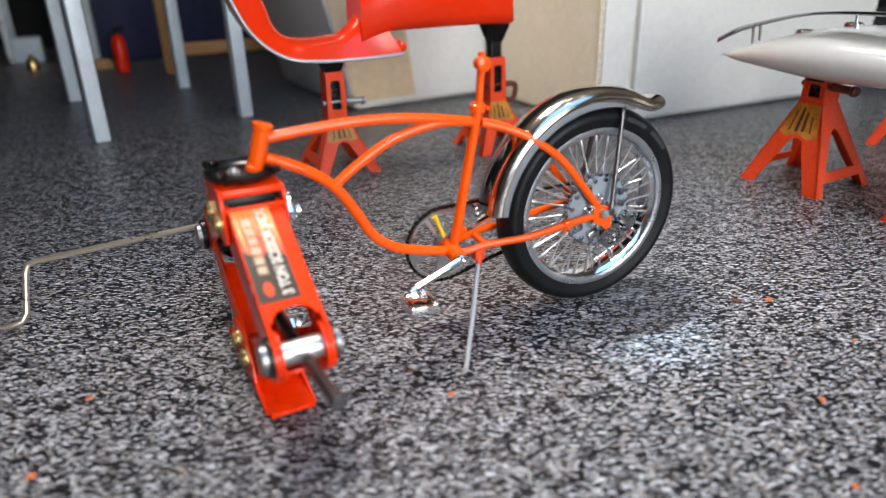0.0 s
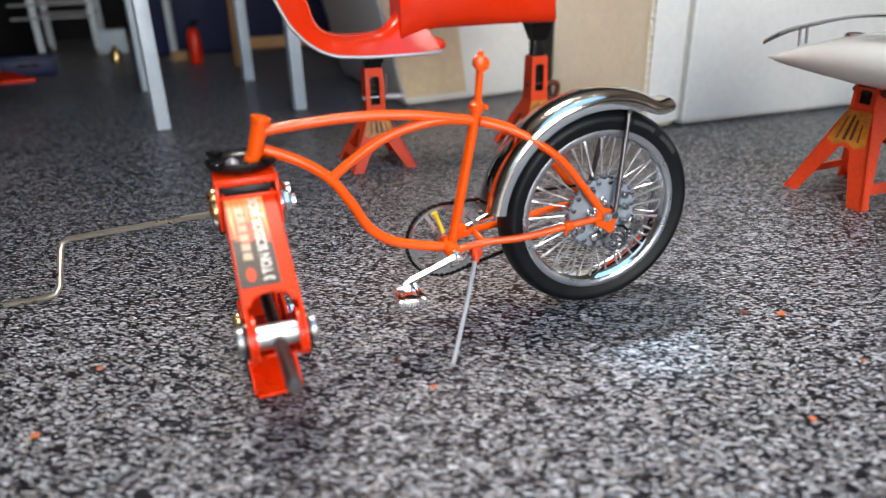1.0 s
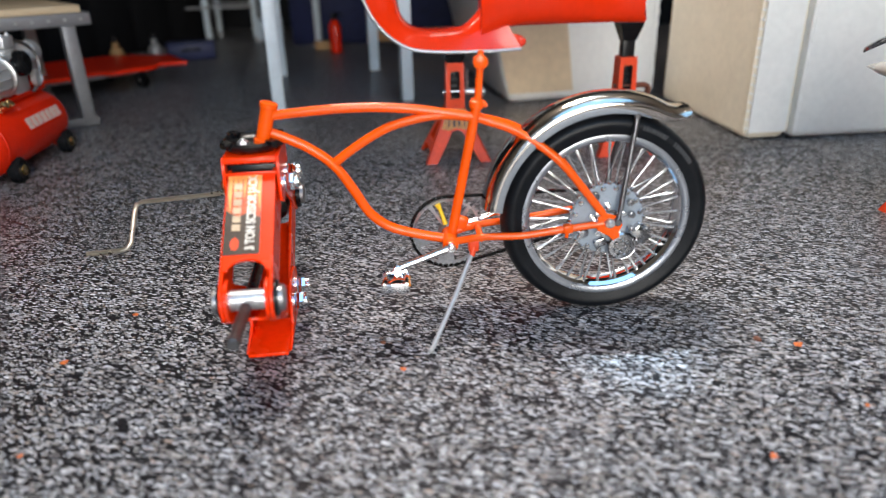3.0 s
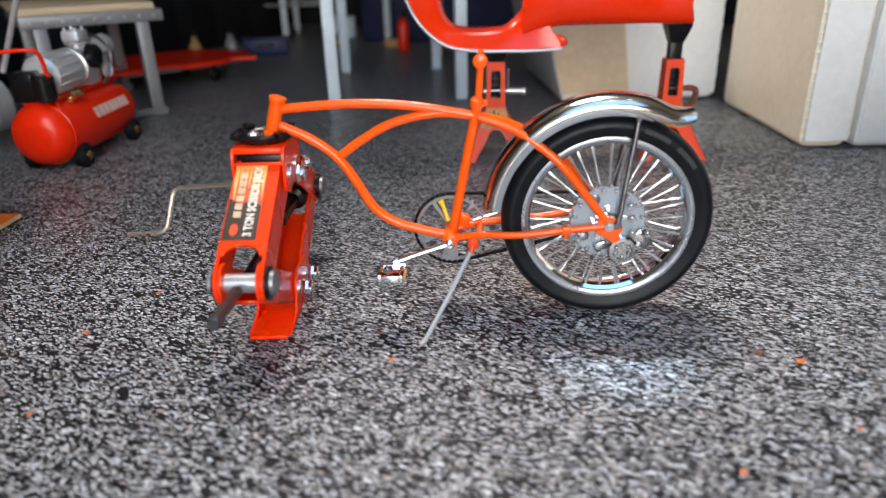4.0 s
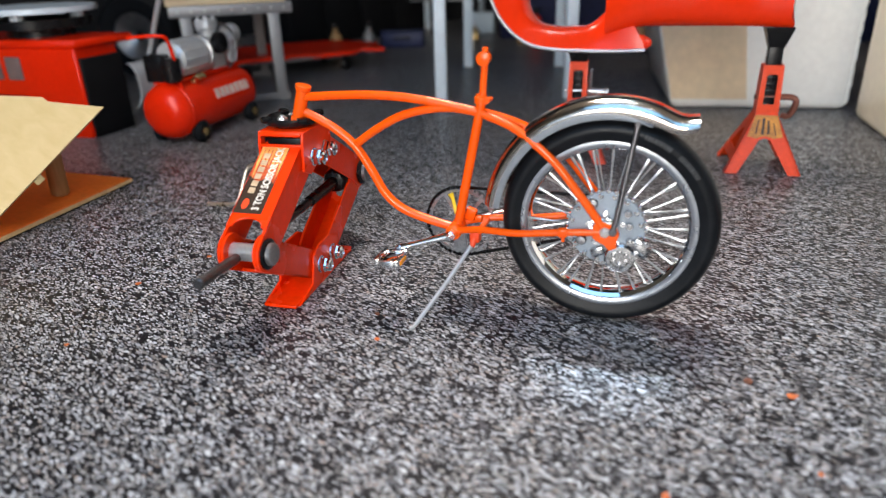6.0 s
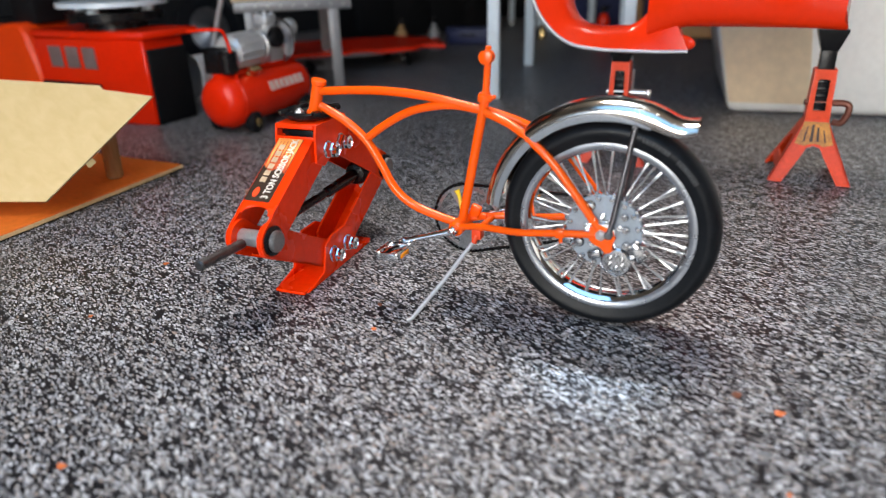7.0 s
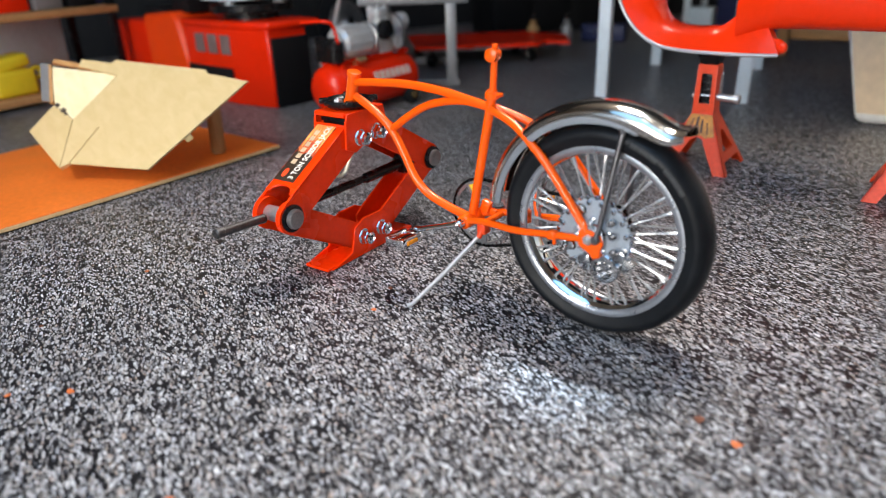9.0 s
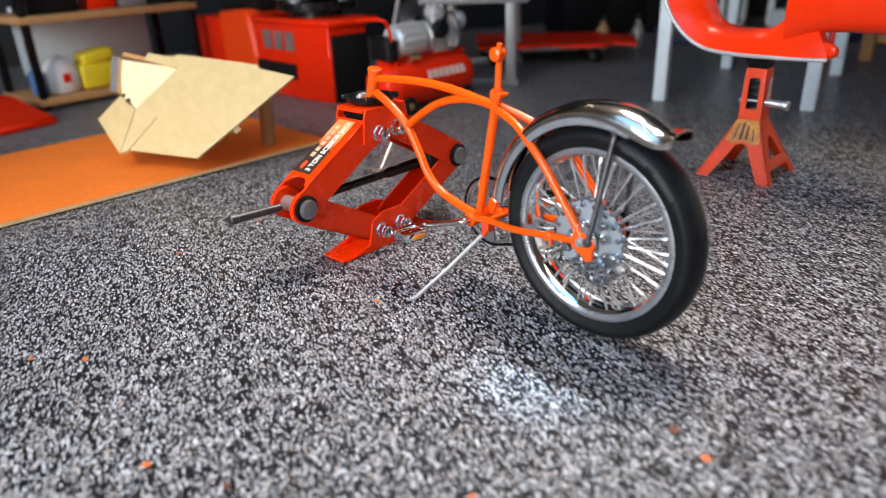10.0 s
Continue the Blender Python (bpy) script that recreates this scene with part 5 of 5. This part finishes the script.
# ---- tyre machine ----
def tyre_machine():
    tm = thing("tyre_machine", "red tyre changing machine with orange-red tower and black panel", "machine", at(-406, 256, 20))
    bm = B()
    slab(bm, [(-130, 0), (-50, 0), (0, 8), (0, 52), (-130, 52)], 72, lambda u, v, w: (u, v, w), 1.2)
    part("cabinet", bm, TANK_RED, tm)
    bm = B()
    slab(bm, [(-130, -2), (-49, -2), (4, 6), (10, 62), (-130, 56)], 6, lambda u, v, w: (u, v, 72.2 + w), 1.2)
    part("cabinet_lip", bm, TANK_RED, tm)
    bm = B()
    box(bm, (1.4, 31, 32), (3, 42, 63), 0.8)
    part("side_panel", bm, PANEL_BLACK, tm)
    bm = B()
    box(bm, (-88, -1.4, 27), (76, 3, 15), 0.8)
    part("pedal_recess", bm, PANEL_BLACK, tm)
    for k in range(3):
        bm = B()
        x0 = -102 + 22 * k
        box(bm, (x0, -0.5, 56), (16, 1.4, 18), 0.4)
        part("badge_bar", bm, BADGE, tm, "plain grey badge bar")
    bm = B()
    slab(bm, [(-206, 0), (-128, 0), (-128, 40), (-136, 74), (-144, 83.5), (-206, 80)], 50, lambda u, v, w: (u, -2.5 + w, v), 3)
    part("tower", bm, TOWER_RED, tm, "orange-red slanted tower")
    # Tower's dark left side as its own box, shade put into the red.
    bm = B()
    box(bm, (-243, 26, 36), (72, 50, 72), 4)
    part("tower_shade_side", bm, TANK_RED, tm)
    bm = B()
    box(bm, (-194, 22, 77), (40, 36, 18), 3)
    box(bm, (-150, 28, 116), (34, 36, 70), 4)
    part("column", bm, PANEL_BLACK, tm, "black column")
    bm = B()
    lathe(bm, (-60, 36, 78), (0, 0, 1), [(26, 0), (26, 5), (40, 7), (40, 14), (12, 15)], 28)
    part("turntable", bm, BLACK, tm)
    bm = B()
    lathe(bm, (-60, 36, 96), (0, 0, 1), [(12, 0), (46, 1), (46, 5), (20, 6)], 28)
    part("turntable_plate", bm, ALU, tm, "pale metal turntable plate")
    for k in range(4):
        a = radians(20 + 90 * k)
        bm = B()
        box(bm, (-60 + 32 * math.cos(a), 36 + 32 * math.sin(a), 92), (9, 7, 9), 1.5)
        part("clamp", bm, ALU, tm)
    bm = B()
    rings(bm, [[(3 + 10 * math.sin(g) + d, y, 20 + 38 * math.cos(g) * 0.5 + 14) for y in (55, 73) for d in ((0, 2) if y == 55 else (2, 0))] for g in (math.pi * k / 9 for k in range(10))])
    part("bead_blade", bm, SATIN, tm, "curved pale metal blade")
    bm = B()
    near = tm.matrix_world.inverted()
    rod(bm, near @ Vector((-0.376, 0.330, 0.118)) * 1000, near @ Vector((-0.420, 0.330, 0.058)) * 1000, 2.2)
    part("blade_arm", bm, SATIN, tm, "thin pale metal arm")


tyre_machine()


# ---- shelf rack ----
def rack():
    rk = thing("shelf_rack", "black-posted rack with wooden shelves holding boxes", "shelf", at(-635, 90, 30))
    for z in (8, 86):
        bm = B()
        box(bm, (0, -37, z), (90, 192, 7), 0.8)
        part("shelf", bm, SHELF_WOOD, rk)
    for x in (-40, 40):
        for y in (-128, 54):
            bm = B()
            box(bm, (x, y, 90), (7, 7, 180), 0.8)
            part("post", bm, BLACK, rk)
    bm = B()
    box(bm, (-44, -32, 60), (3, 150, 70), 0.5)
    part("back_panel", bm, BLUEGREY, rk)


rack()


# ---- things at the back ----
def cabinet_back():
    cb = thing("blue_cabinet", "navy blue cabinet standing against the back wall", "cabinet", at(-180, 1075, 22))
    bm = B()
    box(bm, (-60, 60, 150), (550, 120, 300), 4)
    part("body", bm, NAVY, cb)
    for k in range(3):
        bm = B()
        box(bm, (-244 + 184 * k, -1.5, 152), (178, 4, 288), 1.5)
        part("door", bm, NAVY, cb)


cabinet_back()


def trestle():
    wf = thing("trestle", "orange-brown wooden trestle standing on the floor", "trestle", at(-318, 868, 25))
    for x in (0, 190):
        bm = B()
        box(bm, (x, 0, 115), (13, 13, 230), 1.5)
        part("upright", bm, SHELF_WOOD, wf)
    for z in (27, 190):
        bm = B()
        box(bm, (95, 1, z), (176, 9, 15), 1.5)
        part("crossbar", bm, SHELF_WOOD, wf)


trestle()
bm = B()
lathe(bm, (0, 0, 0), (0, 0, 1), [(7, 0), (8.2, 1.5), (8.2, 36), (6, 42), (3.2, 45)], 20)
ext = solid("fire_extinguisher", bm, TANK_RED, "small red fire extinguisher standing on the floor", "extinguisher", at(-386, 892))
bm = B()
lathe(bm, (0, 0, 44.6), (0, 0, 1), [(3.2, 0), (3.2, 4), (5.0, 4.6), (5.0, 8), (2.0, 9)], 16)
box(bm, (5, 0, 53), (14, 3, 2.4), 0.6)
part("valve", bm, BLACK, ext, "black valve and lever")


def metal_stool(x, y, rz, w, d, h):
    stl = thing("metal_trolley", "pale metal trolley frame with thin legs and rails", "trolley", at(x, y, rz), "trolleys")
    for a in (-w / 2, w / 2):
        for b in (-d / 2, d / 2):
            bm = B()
            box(bm, (a, b, h / 2 + 4), (9, 9, h - 8), 1)
            leg = part("leg", bm, ALU, stl)
            bm = B()
            rod(bm, (a, b, 0.2), (a, b, 8.5), 4.2, 3.4)
            part("foot", bm, STEEL, leg, "round metal foot")
    for z in (55, 73, h - 6):
        for b in (-d / 2, d / 2):
            bm = B()
            box(bm, (-w * 0.55, b - 5, z), (w * 2.1, 3, 3.6), 0.8)
            part("rail", bm, GREY, stl)
    bm = B()
    box(bm, (-w * 0.55, 0, h + 4), (w * 2.1 + 24, d + 24, 8), 1.5)
    part("top", bm, GREY, stl)


metal_stool(-625, 1005, 25, 74, 90, 150)
bm = B()
box(bm, (-435, 933, 60), (8, 8, 120), 1)
box(bm, (-435, 933, 1.5), (13, 13, 3), 0.8)
solid("metal_post", bm, ALU, "slim grey metal post on a small foot", "post")


# ---- stored goods on the rack ----
RACK = at(-635, 90, 30)


def on_rack(x, y, z=12.2):
    return RACK @ at(x, y, 0, z)


bm = B()
box(bm, (0, 0, 13), (34, 40, 25), 4, seg=3)
bin_ob = solid("yellow_canister", bm, YELLOW, "yellow plastic canister on the lower shelf", "canister", on_rack(20, -62, 12.0) @ Matrix.Rotation(radians(-4), 4, "Z"))
bm = B()
box(bm, (0, 2, 32), (28, 34, 13), 4, Matrix.Rotation(radians(8), 4, "X"), 3)
part("shoulder", bm, YELLOW, bin_ob)
bm = B()
tube(bm, spline([(8, 20, 24), (8, 27, 24), (8, 28, 17), (8, 21, 14)], 4), 2.2, 10)
part("grip", bm, YELLOW, bin_ob)
bm = B()
rings(bm, [[(u * w * 15, v * w * 15, z) for u, v in ((-1, -0.8), (-0.7, -1), (0.8, -1), (1, -0.6), (1, 0.8), (0.6, 1), (-0.8, 1), (-1, 0.7))] for w, z in ((0.9, 0), (1.05, 6), (1.0, 22), (0.7, 31), (0.25, 36))])
bag = solid("white_bag", bm, WHITE, "crumpled white plastic bag with a red mark", "bag", on_rack(18, -98), sharp=60)
bm = B()
box(bm, (15.4, 0, 15), (0.6, 8, 9), 0.2)
part("red_mark", bm, TANK_RED, bag)
bm = B()
box(bm, (0, 0, 12), (20, 9, 24), 2)
solid("blue_carton", bm, material("blue_card", (0.10, 0.22, 0.45), 0.5, grain=40), "small blue carton on the lower shelf", "carton", on_rack(18, -121))

bm = B()
slab(bm, [(0, 0), (90, 0), (90, 6), (20, 20), (0, 20)], 70, lambda u, v, w: (u, w, v), 2)
solid("red_ramp", bm, TANK_RED, "low red ramp beside the orange board", "ramp", at(-497, -92, 35))
for k, (y, sz, mt, lb) in enumerate(((30, (40, 30, 20), PANEL_BLACK, "black tool case on the upper shelf"), (-6, (36, 30, 24), GREY, "grey carton on the upper shelf"), (-40, (30, 30, 18), TANK_RED, "red carton on the upper shelf"),
                                     (-92, (40, 50, 28), PANEL_BLACK, "black carton on the upper shelf"), (50, (30, 14, 22), NAVY, "blue can box on the upper shelf"))):
    bm = B()
    box(bm, (0, 0, sz[2] / 2), sz, 2)
    box(bm, (0, 0, sz[2] + 0.6), (sz[0] * 0.96, sz[1] * 0.96, 1.6), 0.5)
    solid("carton", bm, mt, lb, "carton", on_rack(10, y, 89.6))

# ---- stray chips on the floor ----
CHIP = material("orange_chip", (0.65, 0.16, 0.04), 0.6, var=0.4, grain=200)
CHIP_BROWN = material("brown_chip", (0.18, 0.06, 0.03), 0.6, var=0.4, grain=200)
rnd = random.Random(11)
for k, (x, y, big) in enumerate(((-120, 149, 3.0), (134, 238, 3.4), (1, 181, 2.4), (120, 171, 2.6), (-13, 195, 2.2), (120, 238, 3.2), (-3, 68, 3.0), (-12, 49, 2.2), (69, 89, 2.8), (88, 110, 2.4), (-92, 105, 2.0), (-120, 186, 2.6), (108, 133, 2.2), (-60, 60, 2.0), (150, 205, 2.0))):
    bm = B()
    bmesh.ops.create_icosphere(bm, subdivisions=1, radius=big * 0.5)
    for v in bm.verts:
        v.co += Vector([rnd.uniform(-0.3, 0.3) for _ in range(3)]) * big * 0.5
        v.co.z = max(v.co.z * 0.35, -0.4) + 0.4
    solid("paint_chip", bm, CHIP_BROWN if k in (4, 5, 9, 13) else CHIP, "tiny brown flake lying on the floor" if k in (4, 5, 9, 13) else "tiny orange flake lying on the floor", "chip", at(x, y, rnd.uniform(0, 360)), "stray chips", sharp=20)

# ---- spare tyre behind the compressor ----
bm = B()
lathe(bm, (-648, 442, 50), (0.55, -0.84, 0), [(27, -12), (43, -14), (48, -10), (50, -3), (50, 3), (48, 10), (43, 14), (27, 12)], 44, True)
spare = solid("spare_tyre", bm, RUBBER, "black spare tyre standing behind the compressor", "tyre")
bm = B()
lathe(bm, (-648, 442, 50), (0.55, -0.84, 0), [(6, 2), (12, 6), (26.8, 10), (26.8, -10), (12, 0), (6, -2)], 32, True)
part("wheel_rim", bm, SCREW, spare, "grey steel wheel rim")

# ---- clutter in the dark at the back ----
bm = B()
box(bm, (0, 0, 11), (62, 24, 20), 2)
box(bm, (0, 0, 22), (64, 26, 4), 1.2)
case = solid("blue_case", bm, material("blue_case_plastic", (0.008, 0.016, 0.08), 0.5, grain=30), "low dark blue case on the floor", "case", at(-560, 800, 35))
bm = B()
tube(bm, [(-12, -13, 14), (-8, -16, 15), (8, -16, 15), (12, -13, 14)], 1.4, 8)
part("case_handle", bm, BLACK, case)
for x, y, mt, lb in ((-585, 690, PEG, "brown spray bottle on the floor"), (-560, 730, GREY, "grey spray bottle on the floor")):
    bm = B()
    lathe(bm, (0, 0, 0), (0, 0, 1), [(8, 0), (8.6, 1), (8.6, 24), (7, 28), (4, 30), (4, 36), (3, 37)], 20)
    bottle = solid("spray_bottle", bm, mt, lb, "bottle", at(x, y), "bottles")
    bm = B()
    lathe(bm, (0, 0, 36.5), (0, 0, 1), [(4, 0), (4.4, 0.4), (4.4, 7), (3.6, 8)], 16)
    part("cap", bm, BLACK, bottle)


bm = B()
box(bm, (0, 0, 17), (40, 26, 34), 3)
solid("pale_box", bm, BLUEGREY, "pale blue-grey box standing on the floor", "box", at(-560, 1000, 25))
bm = B()
lathe(bm, (0, 0, 0), (0, 0, 1), [(6, 0), (7.5, 1), (7.5, 13), (5, 17), (3, 18), (3, 21), (1.5, 22)], 20)
solid("brass_canister", bm, BRASS, "small shiny brass canister on the floor", "canister", at(-505, 905))
bm = B()
box(bm, (0, 0, 6), (22, 18, 12), 1.2)
solid("wooden_block", bm, PEG, "small brown wooden block on the floor", "block", at(-422, 918, 30))

# ---- long black cabinet, added to stand for the shade at the back ----
dc = thing("shade_cabinet", "long black cabinet added to stand for the shade at the back", "cabinet", at(-727, 842, 80))
bm = B()
box(bm, (0, 0, 100), (268, 90, 196), 3)
part("body", bm, PANEL_BLACK, dc)
for k in range(4):
    bm = B()
    box(bm, (-99 + 66 * k, -46, 100), (63, 3, 180), 1)
    door = part("door", bm, PANEL_BLACK, dc)
    bm = B()
    tube(bm, [(-74 + 66 * k, -47, 85), (-74 + 66 * k, -51, 88), (-74 + 66 * k, -51, 112), (-74 + 66 * k, -47, 115)], 1.4, 8)
    part("handle", bm, DARK_STEEL, door)
